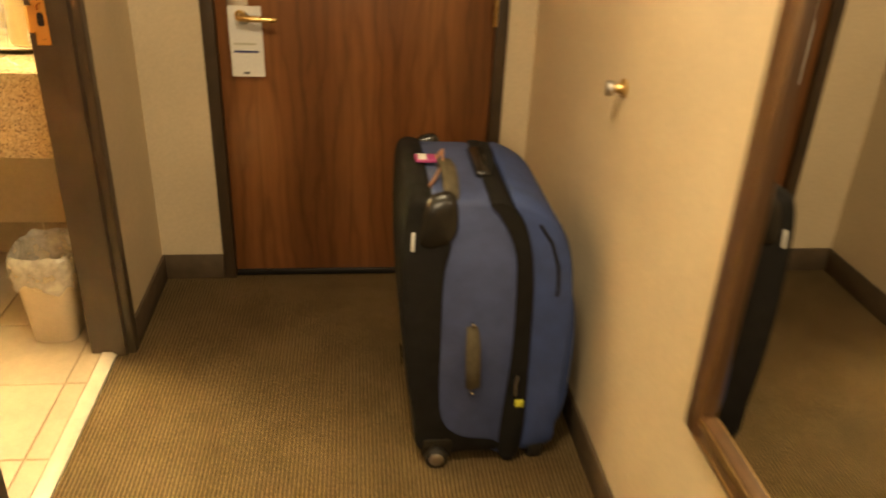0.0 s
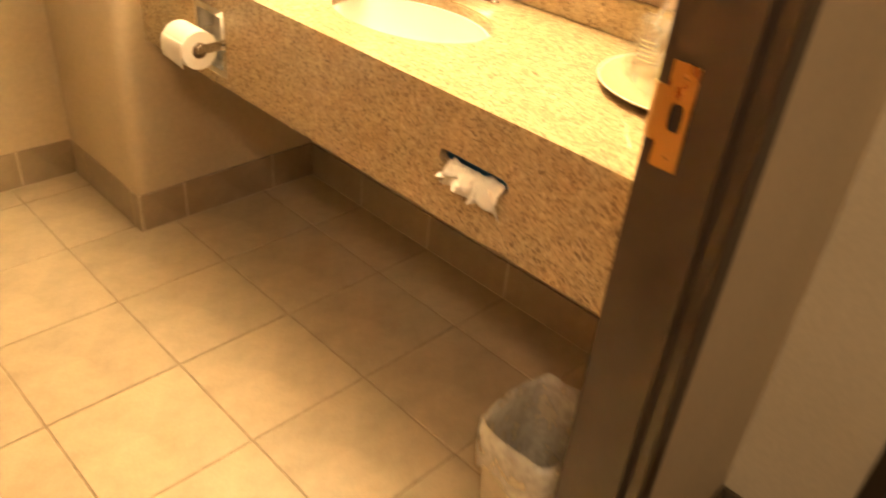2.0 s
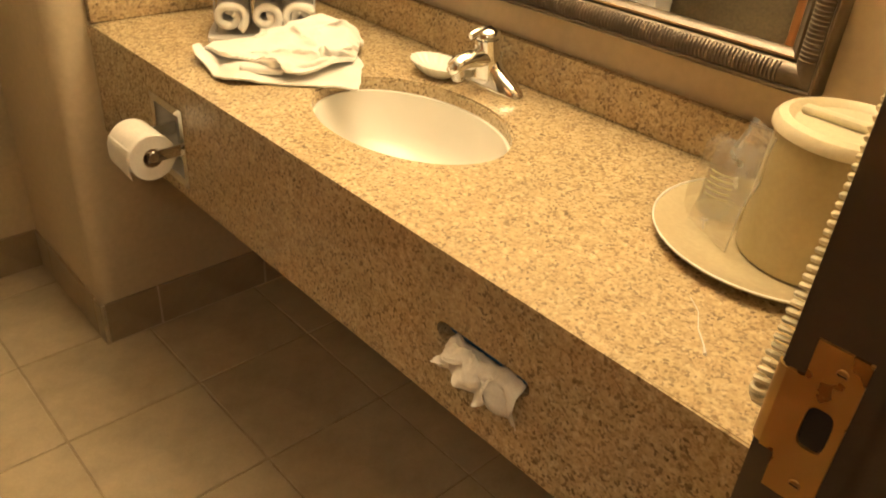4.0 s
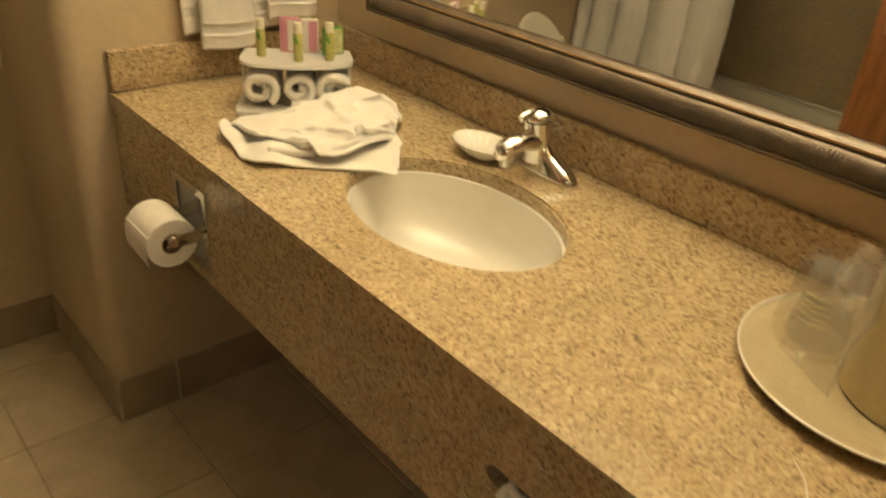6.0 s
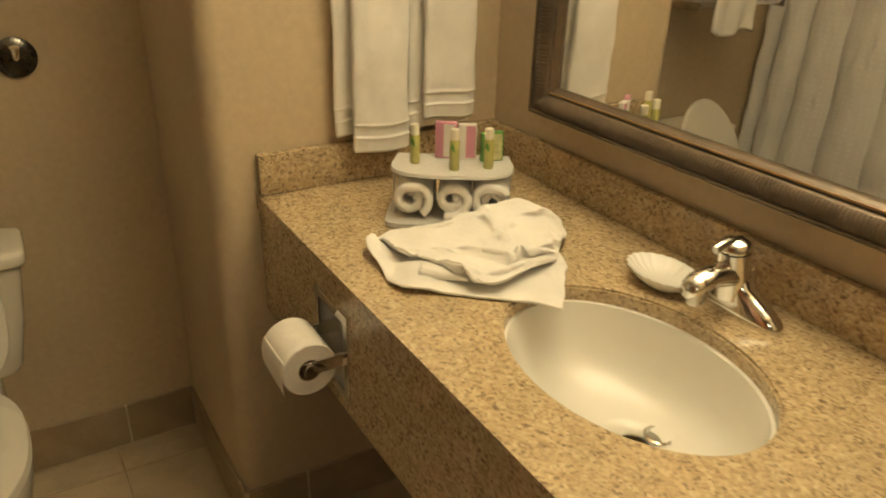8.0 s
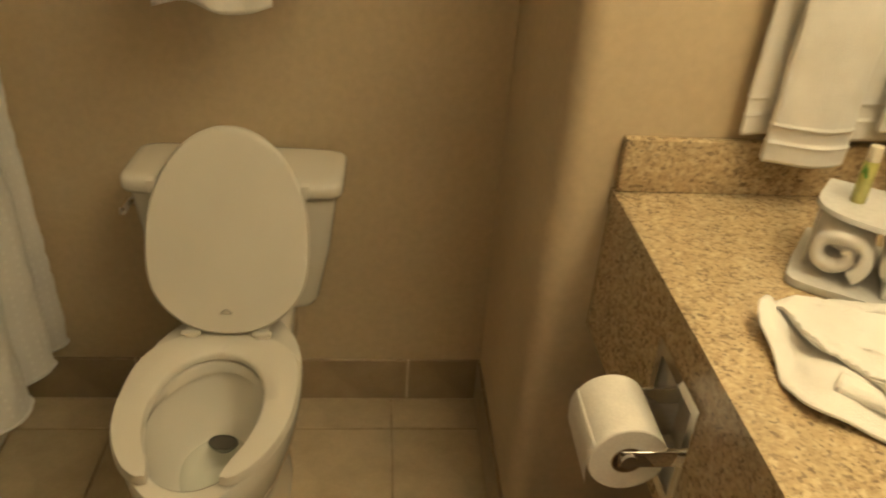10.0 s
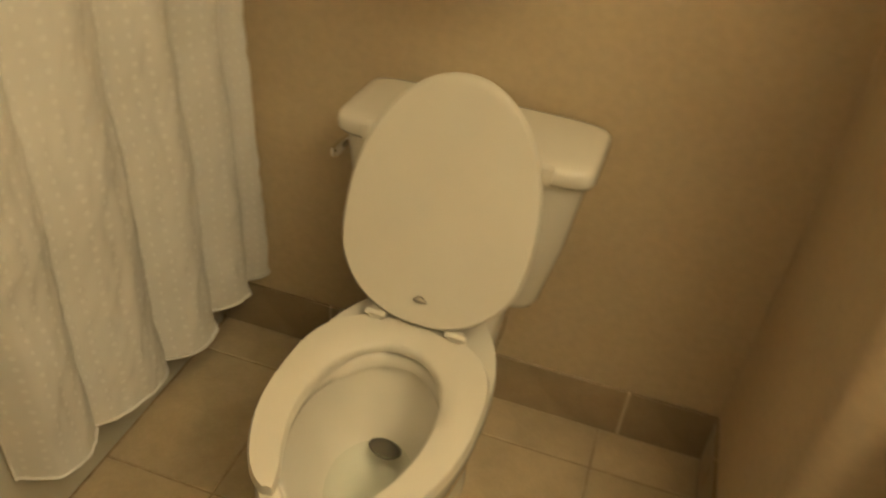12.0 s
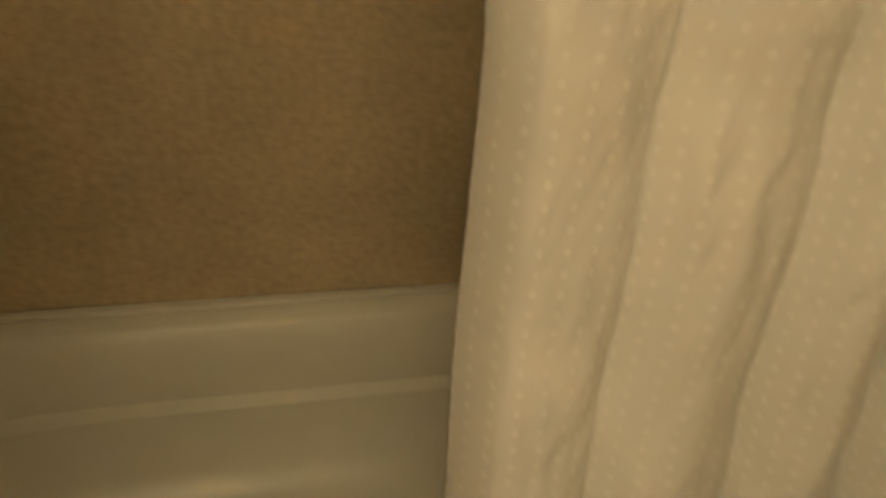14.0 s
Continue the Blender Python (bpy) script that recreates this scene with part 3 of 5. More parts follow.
# ---- bathtub and curtain ----
def bathtub():
    t = thing("bathtub", (-1.95, 0.5, 0), "cream enamelled bathtub built between three walls", "bathtub")
    x0, x1, y0, y1, top = WEST + 0.003, -1.193, SOUTH + 0.003, 0.87, 0.43
    cx, cy, ax, ay = (x0 + x1) / 2, (y0 + y1) / 2, (x1 - x0) / 2, (y1 - y0) / 2

    def sq(fx, fy, z, p, dy=0.0):
        return [Vector((x, y + dy, z)) for x, y in around(72, cx, cy, ax * fx, ay * fy, p)]

    rings = [sq(1, 1, 0.0, 60), sq(1, 1, top - 0.03, 60), sq(1, 1, top - 0.012, 60), sq(0.995, 0.985, top, 50), sq(0.92, 0.79, top, 9, -0.005), sq(0.905, 0.76, top - 0.012, 8, -0.005),
             sq(0.89, 0.735, top - 0.09, 7, -0.005), sq(0.885, 0.725, top - 0.16, 6.5, -0.005), sq(0.86, 0.66, top - 0.175, 6, -0.005), sq(0.84, 0.62, top - 0.30, 5, -0.005), sq(0.78, 0.53, top - 0.36, 4.5), sq(0.4, 0.3, top - 0.375, 4)]
    part("basin", loft(bmesh.new(), rings, True, True), TUBENAMEL, t, angle=50)
    part("wall_flange", boxed(x0 + 0.002, x1 - 0.002, y0, y0 + 0.028, top + 0.0005, top + 0.010, bevel=0.004), TUBENAMEL, t)
    return t


bathtub()


def shower_curtain():
    c = thing("shower_curtain", (-2.37, 0.95, 0.12), "white dotted cloth shower curtain gathered against the wall", "curtain")
    fold = (-2.708, -2.650, -2.535, -2.385, -2.20, -2.062)
    deep = (0.040, 0.050, 0.050, 0.046, 0.030)
    reach = (-2.655, -2.600, -2.50, -2.378, -2.216, -2.062)

    def shape(u, v):
        k = min(int(u * 5), 4)
        f = u * 5 - k
        ease = f - 0.10 * math.sin(2 * math.pi * f)
        low = fold[k] + (fold[k + 1] - fold[k]) * ease
        high = reach[k] + (reach[k + 1] - reach[k]) * ease
        z = 1.93 - v * 1.762
        x = high + (low - high) * v
        swing = deep[k] * (0.55 + 0.65 * v)
        y = 0.972 + 0.014 * v - 0.045 * u + swing * (0.35 * math.sin(math.pi * f) + 0.65 * math.sin(math.pi * f) ** 2 - 0.45)
        y += 0.010 * lump(x, 0, z, 4.0, 3.0) + 0.007 * lump(x * 2.5, 0, z, 9.0, 7.0)
        x += 0.008 * lump(x, 1.0, z, 3.0, 9.0) * v
        # slanting creases where the cloth has been pulled together
        crease = 1 - abs(lump(x * 2.4 + z * 0.7, 2.0, z * 1.1 - x * 1.6, 9.0, 5.0))
        y += 0.0055 * crease ** 3 * (0.5 + 0.5 * lump(x, 3.0, z, 3.0, 1.0))
        y += 0.0035 * lump(x * 2.2 + z, 0, z * 0.8 - x, 24.0, 5.0)
        if u > 0.94:
            y -= (u - 0.94) * 0.9
        z += 0.022 * v * math.sin(math.pi * f) * (1 if k % 2 else 0.4) + 0.020 * v * max(0, 0.25 - u) * 4
        return Vector((x, max(y, 0.885 if z < 0.45 else 0.80), z))

    ob = part("cloth", sheet(shape, 230, 200, lambda u, v: (u * 1.25, v * 1.80)), CURTAIN, c)
    thicken(ob, 0.0015)
    hem = [shape(i / 150, 1.0) + Vector((0, 0.0012, 0.006)) for i in range(151)]
    part("hem", tube(bmesh.new(), hem, 0.0032, 6), CURTAIN, c)
    rod = thing("curtain_rod", (-1.95, 0.955, 1.955), "chrome shower curtain rod between the walls", "rod")
    part("bar", lathe(bmesh.new(), ((0.0125, 0), (0.0125, 1.516)), (WEST + 0.002, 0.95, 1.955), Matrix.Rotation(radians(90), 4, "Y"), 18), CHROME, rod)
    for i in range(9):
        x = -2.69 + i * 0.078
        ring = [(x, 0.95 + 0.022 * math.cos(2 * math.pi * k / 16), 1.945 + 0.024 * math.sin(2 * math.pi * k / 16)) for k in range(17)]
        part("ring", tube(bmesh.new(), ring, 0.002, 6), CHROME, c)
    return c


shower_curtain()


# ---- frames, doors ----
def door_frame(name, y_face, y_out, x0, x1, z1):
    """One side post of the bathroom's steel frame, with the stop for the door."""
    s = 1 if y_out > y_face else -1
    p = [(x0 + 0.011, y_out), (x0 + 0.011, y_face), (x0 + 0.082, y_face), (x0 + 0.082, y_face - 0.014 * s), (x0 + 0.124, y_face - 0.014 * s), (x0 + 0.124, y_face), (x1 + 0.012, y_face), (x1 + 0.012, y_out)]
    bm = loft(bmesh.new(), [[Vector((x, y, z)) for x, y in p] for z in (0.0, z1)])
    bmesh.ops.bevel(bm, geom=[e for e in bm.edges if abs(e.verts[0].co.z - e.verts[1].co.z) > 1], offset=0.003, segments=2, affect="EDGES")
    return bm


bathframe = thing("door_1", (-0.49, 1.47, 0), "dark brown steel frame of the bathroom doorway", "door frame", kind="structure")
part("north_post", door_frame("north_post", JAMB_N, JAMB_N + 0.044, EAST, HALL_W, HEAD), FRAMEDARK, bathframe)
part("south_post", door_frame("south_post", JAMB_S, JAMB_S - 0.044, EAST, HALL_W, HEAD), FRAMEDARK, bathframe)
part("head", boxed(EAST - 0.012, HALL_W + 0.012, JAMB_S - 0.044, JAMB_N + 0.044, HEAD + 0.0005, HEAD + 0.044, bevel=0.003), FRAMEDARK, bathframe)


def strike_plate():
    s = thing("strike_plate", (-0.513, JAMB_N, 1.05), "worn brass strike plate screwed to the dark door post", "strike plate")
    y0, y1 = JAMB_N - 0.0028, JAMB_N - 0.0002
    hole = [(-0.518 + 0.0095 * math.copysign(abs(math.cos(a)) ** 0.55, math.cos(a)), 1.053 + 0.018 * math.copysign(abs(math.sin(a)) ** 0.55, math.sin(a))) for a in [2 * math.pi * k / 24 for k in range(24)]]
    bm = bmesh.new()
    ring_panel(bm, -0.5365, -0.5015, 0.987, 1.119, hole, y0, y1)
    box(bm, -0.548, -0.5363, y0, y1, 1.018, 1.088)
    part("plate", bm, BRASS, s)
    lip = [Vector((-0.5475 - 0.010 * math.sin(a), y0 + 0.001 + 0.010 * (1 - math.cos(a)), 0)) for a in (0, 0.5, 1.0, 1.4)]
    part("lip", loft(bmesh.new(), [[p + Vector((0, 0, z)) for p in lip] + [p + Vector((0.0012, 0.0018, z)) for p in lip[::-1]] for z in (1.019, 1.087)]), BRASS, s)
    # no real recess: a thin black panel gives the shade inside the hole
    part("latch_hole", boxed(-0.527, -0.509, JAMB_N - 0.0004, JAMB_N + 0.0004, 1.036, 1.070), BLACK, s, "black panel as the shade in the latch opening")
    for z in (1.003, 1.103):
        w = part("screw", lathe(bmesh.new(), ((0.0001, 0), (0.0042, 0), (0.0036, 0.0012), (0.0001, 0.0016)), (-0.516, y0, z), Matrix.Rotation(radians(90), 4, "X"), 16), BRASS, s)
        # a black bar on the head, painted shade of the screw's groove
        part("slot", boxed(-0.5192, -0.5128, y0 - 0.0019, y0 - 0.0014, z - 0.0005, z + 0.0005), BLACK, w)


strike_plate()


def entry_door():
    d = thing("door_2", (0.31, ENTRY, 0), "closed reddish-brown veneered entry door in a dark frame", "door", kind="structure")
    part("slab", boxed(-0.158, 0.774, 2.442, 2.486, 0.022, 2.045, bevel=0.002), DOORWOOD, d)
    for n, a, b in (("left_post", -0.203, -0.161), ("right_post", 0.777, 0.818)):
        part(n, boxed(a, b, 2.419, 2.55, 0, 2.048, bevel=0.003), FRAMEDARK, d)
    part("head", boxed(-0.203, 0.818, 2.419, 2.55, 2.0485, 2.09, bevel=0.003), FRAMEDARK, d)
    part("door_sweep", boxed(-0.158, 0.774, 2.430, 2.4418, 0.010, 0.030, bevel=0.004), BLACK, d, "black rubber door sweep")
    part("sill", boxed(-0.160, 0.776, 2.4425, 2.55, 0.0005, 0.009), BLACK, d)
    for z in (0.30, 1.02, 1.80):
        h = part("hinge", boxed(0.766, 0.779, 2.4185, 2.4225, z - 0.055, z + 0.055), BRASS, d, "brass hinge")
        part("knuckle", lathe(bmesh.new(), ((0.001, -0.055), (0.007, -0.055), (0.007, 0.055), (0.001, 0.055)), (0.7725, 2.416, z), n=12), BRASS, h)
    lock = part("lock_plate", boxed(-0.118, -0.050, 2.436, 2.4418, 0.915, 1.115, bevel=0.006), STEEL, d, "grey metal lock plate")
    part("keyhole", lathe(bmesh.new(), ((0.001, 0), (0.012, 0), (0.012, 0.005), (0.001, 0.005)), (-0.084, 2.436, 1.060), Matrix.Rotation(radians(90), 4, "X"), 18), BRASS, lock)
    lever = part("lever", lathe(bmesh.new(), ((0.001, 0), (0.019, 0), (0.019, 0.01), (0.011, 0.016), (0.010, 0.045), (0.001, 0.045)), (-0.076, 2.436, 0.980), Matrix.Rotation(radians(90), 4, "X"), 20), BRASS, d, "polished brass lever")
    part("grip", tube(bmesh.new(), [(-0.080 + k * 0.0155, 2.388 - 0.004 * math.sin(k * 0.4), 0.980 - 0.0006 * k) for k in range(9)], [0.007, 0.0095, 0.0105, 0.0105, 0.010, 0.0095, 0.009, 0.0085, 0.005], 12, 0.75), BRASS, lever)
    return d


entry_door()

PRINT = plain("printed_card", (0.72, 0.70, 0.66), 0.5, vary=0.04, scale=10, bump=0.03)
BLUEINK = plain("blue_ink", (0.035, 0.045, 0.16), 0.5, vary=0.1)
GREYINK = plain("grey_ink", (0.45, 0.43, 0.33), 0.6, vary=0.1)
DARKINK = plain("dark_ink", (0.05, 0.055, 0.05), 0.6, vary=0.1)


def door_tag():
    t = thing("door_hanger", (-0.072, 2.40, 0.782), "white card door hanger with blue stripe on the lever", "door hanger")
    hole = [(-0.079 + 0.021 * math.cos(2 * math.pi * k / 24), 0.972 + 0.021 * math.sin(2 * math.pi * k / 24)) for k in range(24)]
    bm = bmesh.new()
    ring_panel(bm, -0.128, -0.020, 0.934, 1.012, hole, 2.4268, 2.4280)
    box(bm, -0.128, -0.020, 2.4268, 2.4280, 0.780, 0.9341)
    for v in bm.verts:
        v.co.y -= (1.012 - v.co.z) * 0.02
        v.co.x += (1.012 - v.co.z) * 0.01
    part("card", bm, PRINT, t)
    for n, x0, x1, z0, z1, m in (("blue_bar", -0.115, -0.035, 0.860, 0.867, BLUEINK), ("pale_text_bar", -0.115, -0.042, 0.886, 0.892, GREYINK), ("mark", -0.088, -0.068, 0.789, 0.796, DARKINK)):
        y = 2.4268 - (1.012 - z0) * 0.02
        part(n, boxed(x0, x1, y - 0.0009, y - 0.0002, z0, z1), m, t)
    for o in t.children:
        o.data.transform(Matrix.Translation((0.012, 0, 0)))


door_tag()


def door_notice():
    n = thing("notice", (0.34, 2.441, 1.145), "pale printed notice in a holder on the entry door", "notice")
    part("sheet", boxed(0.255, 0.425, 2.4385, 2.4415, 1.150, 1.40, bevel=0.001), PRINT, n)
    for k in range(9):
        part("text_bar", boxed(0.272, 0.405 - 0.02 * (k % 3), 2.4376, 2.4384, 1.172 + k * 0.022, 1.178 + k * 0.022), GREYINK, n)


door_notice()


def door_stop():
    s = thing("door_stop", (HALL_E, 1.475, 1.01), "brass domed door stop on the hall wall", "door stop")
    turn = Matrix.Rotation(radians(-90), 4, "Y")
    part("rose", lathe(bmesh.new(), ((0.023, 0.0), (0.023, 0.004), (0.014, 0.009), (0.009, 0.022), (0.012, 0.026)), (HALL_E - 0.0005, 1.475, 1.016), turn, 24, True, True), BRASS, s)
    part("bumper", lathe(bmesh.new(), ((0.012, 0.026), (0.018, 0.029), (0.019, 0.036), (0.016, 0.042), (0.008, 0.045), (0.001, 0.046)), (HALL_E - 0.0005, 1.475, 1.016), turn, 24), STEEL, s, "grey domed bumper")


door_stop()

FRAMEWOOD = wood_material("mirror_frame_wood", (0.055, 0.026, 0.010), (0.13, 0.062, 0.024), 0.4)
GILT = metal_material("aged_gilt", (0.42, 0.28, 0.13), 0.35)


def hall_mirror():
    m = thing("wall_mirror", (HALL_E, 0.57, 0.58), "tall mirror in dark wooden frame on the hall wall", "mirror")
    y0, y1, z0, z1, w = 0.22, 0.832, 0.568, 1.93, 0.062
    x = HALL_E - 0.0005
    for n, a, b, c, d in (("side_rail", y1 - w, y1, z0, z1), ("side_rail", y0, y0 + w, z0, z1), ("bottom_rail", y0 + w, y1 - w, z0, z0 + w), ("top_rail", y0 + w, y1 - w, z1 - w, z1)):
        r = part(n, boxed(x - 0.024, x, a, b, c, d, bevel=0.005), FRAMEWOOD, m)
        if n == "bottom_rail":
            part("bead", boxed(x - 0.0275, x - 0.0242, a, b, d - 0.020, d - 0.004, bevel=0.0015), GILT, r)
            part("bead", boxed(x - 0.0275, x - 0.0242, a, b, c + 0.012, c + 0.020, bevel=0.0015), GILT, r)
    part("glass", boxed(x - 0.010, x - 0.004, y0 + w - 0.004, y1 - w + 0.004, z0 + w - 0.004, z1 - w + 0.004), MIRRORGLASS, m)


hall_mirror()


# ---- suitcase ----
NAVY = plain("blue_nylon", (0.034, 0.058, 0.175), 0.75, vary=0.18, scale=14, grain=420, bump=0.5)
NAVYLIGHT = plain("blue_nylon_side", (0.052, 0.070, 0.165), 0.75, vary=0.18, scale=14, grain=420, bump=0.5)
BLACKCLOTH = plain("black_nylon", (0.010, 0.009, 0.008), 0.8, vary=0.25, scale=20, grain=420, bump=0.4, spec=0.15)
BLACKSHELL = plain("black_moulding", (0.014, 0.012, 0.009), 0.25, vary=0.2, scale=20, bump=0.05)
OLIVE = plain("olive_webbing", (0.075, 0.058, 0.030), 0.8, vary=0.2, scale=60, bump=0.4)
PINK = plain("pink_tag", (0.45, 0.06, 0.22), 0.4, vary=0.1)
YELLOW = plain("yellow_tag", (0.62, 0.60, 0.05), 0.5, vary=0.1)
TAN = plain("tan_leather", (0.42, 0.22, 0.13), 0.6, vary=0.1)


def suitcase():
    s = thing("suitcase", (0.62, 1.62, 0), "upright blue and black soft wheeled suitcase beside the wall", "suitcase")
    near, far = 1.405, 1.845

    def body(profile, y0, y1, rounding, mat, name, label=""):
        """An extruded side outline, drawn in at both faces."""
        cx = sum(p[0] for p in profile) / len(profile)
        cz = sum(p[1] for p in profile) / len(profile)
        rings = []
        for k in range(9):
            a = math.pi * k / 8
            inset = rounding * (1 - math.sin(a)) if k in (0, 1, 7, 8) else 0.0
            y = y0 + (y1 - y0) * (0, 0.012, 0.05, 0.2, 0.5, 0.8, 0.95, 0.988, 1)[k]
            rings.append([Vector((x + (cx - x) * inset, y, z + (cz - z) * inset)) for x, z in profile])
        return part(name, loft(bmesh.new(), rings), mat, s, label, angle=55)

    def curve(pts, n=6):
        out, m = [], len(pts)
        for i in range(m):
            p0, p1, p2, p3 = (Vector((*pts[(i + k) % m], 0)) for k in (-1, 0, 1, 2))
            for k in range(n):
                t = k / n
                q = 0.5 * (2 * p1 + (p2 - p0) * t + (2 * p0 - 5 * p1 + 4 * p2 - p3) * t * t + (3 * p1 - p0 - 3 * p2 + p3) * t ** 3)
                out.append((q.x, q.y))
        return out

    body(curve([(0.455, 0.045), (0.60, 0.028), (0.70, 0.028), (0.70, 0.3), (0.69, 0.6), (0.655, 0.74), (0.60, 0.795), (0.50, 0.805), (0.425, 0.795), (0.402, 0.70), (0.405, 0.5), (0.425, 0.28)]), near, far, 0.06, NAVYLIGHT, "main_body")
    body(curve([(0.452, 0.035), (0.58, 0.026), (0.66, 0.030), (0.645, 0.062), (0.56, 0.078), (0.508, 0.125), (0.490, 0.22), (0.484, 0.40), (0.480, 0.60), (0.492, 0.70), (0.470, 0.775), (0.428, 0.815), (0.388, 0.808), (0.376, 0.74), (0.380, 0.55), (0.400, 0.32), (0.425, 0.17)]), near - 0.006, far + 0.006, 0.05, BLACKCLOTH, "back_panel", "black back panel")
    body(curve([(0.655, 0.030), (0.712, 0.030), (0.708, 0.40), (0.695, 0.62), (0.665, 0.74), (0.62, 0.80), (0.575, 0.804), (0.60, 0.770), (0.635, 0.70), (0.655, 0.60), (0.664, 0.35)]), near - 0.007, far + 0.007, 0.03, BLACKCLOTH, "gusset", "black expander gusset")
    body(curve([(0.690, 0.035), (0.790, 0.035), (0.803, 0.12), (0.808, 0.42), (0.800, 0.58), (0.772, 0.690), (0.720, 0.765), (0.640, 0.806), (0.640, 0.76), (0.680, 0.66), (0.695, 0.5), (0.700, 0.25)]), near + 0.002, far - 0.002, 0.08, NAVY, "front_section")
    body(curve([(0.790, 0.09), (0.822, 0.12), (0.830, 0.30), (0.822, 0.47), (0.795, 0.56), (0.775, 0.57), (0.790, 0.40)]), near + 0.03, far - 0.03, 0.10, NAVY, "front_pocket")
    zip_ = [(0.700, near + 0.004, 0.735), (0.735, near + 0.001, 0.68), (0.757, near + 0.0005, 0.61), (0.762, near + 0.0005, 0.545), (0.760, near + 0.001, 0.53)]
    part("zip", tube(bmesh.new(), zip_, 0.0045, 8), BLACKCLOTH, s, "black zip of the front pocket")
    for o in s.children:
        o.data.transform(Matrix.Translation((0, 0, 0)) @ Matrix.Diagonal((1, 1, 0.952, 1)))
    # moulded corner guard, bumper, wheels
    for y, sgn in ((near, -1), (far, 1)):
        g = bmesh.new()
        bmesh.ops.create_uvsphere(g, u_segments=28, v_segments=20, radius=1.0)
        for v in g.verts:
            a, c, d = (math.copysign(abs(q) ** 0.7, q) for q in v.co)
            v.co = Vector((0.460 + a * 0.046 * (1 - 0.12 * d), y - sgn * 0.006 + c * 0.024, 0.712 + d * 0.070 + 0.012 * a))
        part("corner_guard", g, BLACKSHELL, s, "glossy black corner guard")
        w = part("wheel_housing", boxed(0.452, 0.535, y - 0.022 + (0.012 if sgn < 0 else -0.012), y + 0.022 + (0.012 if sgn < 0 else -0.012), 0.020, 0.085, bevel=0.012), BLACKSHELL, s)
        wheel = part("wheel", lathe(bmesh.new(), ((0.004, -0.012), (0.022, -0.012), (0.029, -0.008), (0.029, 0.008), (0.022, 0.012), (0.004, 0.012)), (0.492, y + sgn * 0.014, 0.030), Matrix.Rotation(radians(90), 4, "X"), 24), BLACK, s)
        part("hub", lathe(bmesh.new(), ((0.001, -0.0135), (0.016, -0.0135), (0.020, -0.0115), (0.020, 0.0115), (0.016, 0.0135), (0.001, 0.0135)), (0.492, y + sgn * 0.014, 0.030), Matrix.Rotation(radians(90), 4, "X"), 18), STEEL, wheel, "scuffed grey wheel hub")
        part("foot", boxed(0.735, 0.775, y - 0.02 * (1 + sgn) / 2 - 0.004 * sgn, y + 0.02 * (1 - sgn) / 2 - 0.004 * sgn, 0.0005, 0.05, bevel=0.006), BLACK, s)
    # carrying strap on the narrow side, top strap, tags
    def strap(name, pts, half, label):
        """Flat webbing: half wide across x, with a rounded thick section."""
        rings = []
        for k, q in enumerate(pts):
            q = Vector(q)
            f = (Vector(pts[min(k + 1, len(pts) - 1)]) - Vector(pts[max(k - 1, 0)])).normalized()
            up = f.cross(Vector((1, 0, 0))).normalized()
            w = half[k]
            rings.append([q + Vector((w * c, 0, 0)) + up * (0.006 * d) for c, d in ((-1, 0), (-0.8, 0.8), (0, 1), (0.8, 0.8), (1, 0), (0.8, -0.8), (0, -1), (-0.8, -0.8))])
        return part(name, loft(bmesh.new(), rings), OLIVE, s, label, angle=60)

    strap("side_strap", [(0.560, near + 0.004, 0.418), (0.560, near - 0.014, 0.410), (0.562, near - 0.026, 0.37), (0.566, near - 0.028, 0.31), (0.570, near - 0.020, 0.255), (0.572, near + 0.004, 0.235)], [0.013, 0.016, 0.019, 0.019, 0.018, 0.014], "worn olive webbing handle")
    for z, x in ((0.430, 0.560), (0.226, 0.572)):
        part("rivet", lathe(bmesh.new(), ((0.001, 0), (0.006, 0), (0.004, 0.004), (0.001, 0.005)), (x, near - 0.0075, z), Matrix.Rotation(radians(90), 4, "X"), 12), CHROME, s)
    strap("top_strap", [(0.488, near + 0.012, 0.752), (0.487, near + 0.016, 0.775), (0.486, near + 0.05, 0.800), (0.486, near + 0.12, 0.806), (0.486, near + 0.19, 0.795), (0.486, near + 0.21, 0.765)], [0.014, 0.018, 0.019, 0.019, 0.018, 0.014], "olive webbing top handle")
    part("clip", lathe(bmesh.new(), ((0.001, 0), (0.007, 0), (0.005, 0.005), (0.001, 0.006)), (0.488, near - 0.004, 0.742), Matrix.Rotation(radians(90), 4, "X"), 12), CHROME, s)
    part("handle_well", boxed(0.560, 0.600, 1.55, 1.74, 0.760, 0.785, bevel=0.01), BLACKSHELL, s)
    part("grab_handle", tube(bmesh.new(), [(0.595, 1.56, 0.755), (0.598, 1.57, 0.785), (0.602, 1.61, 0.800), (0.602, 1.69, 0.800), (0.598, 1.74, 0.785), (0.595, 1.75, 0.755)], 0.013, 10, 0.6), BLACKCLOTH, s)
    tag = part("luggage_tag", boxed(0.418, 0.470, 1.62, 1.67, 0.778, 0.786, bevel=0.003), PINK, s, "pink luggage tag")
    part("tag_window", boxed(0.424, 0.446, 1.624, 1.666, 0.7862, 0.7875), PRINT, tag)
    part("tag_strap", tube(bmesh.new(), [(0.470, 1.645, 0.784), (0.484, 1.62, 0.812), (0.478, 1.56, 0.800), (0.456, 1.50, 0.785), (0.440, 1.475, 0.772)], 0.007, 8, 0.4), TAN, s, "tan leather tag strap")
    part("back_label", boxed(0.398, 0.406, near - 0.0085, near - 0.005, 0.635, 0.685, bevel=0.001), PRINT, s)
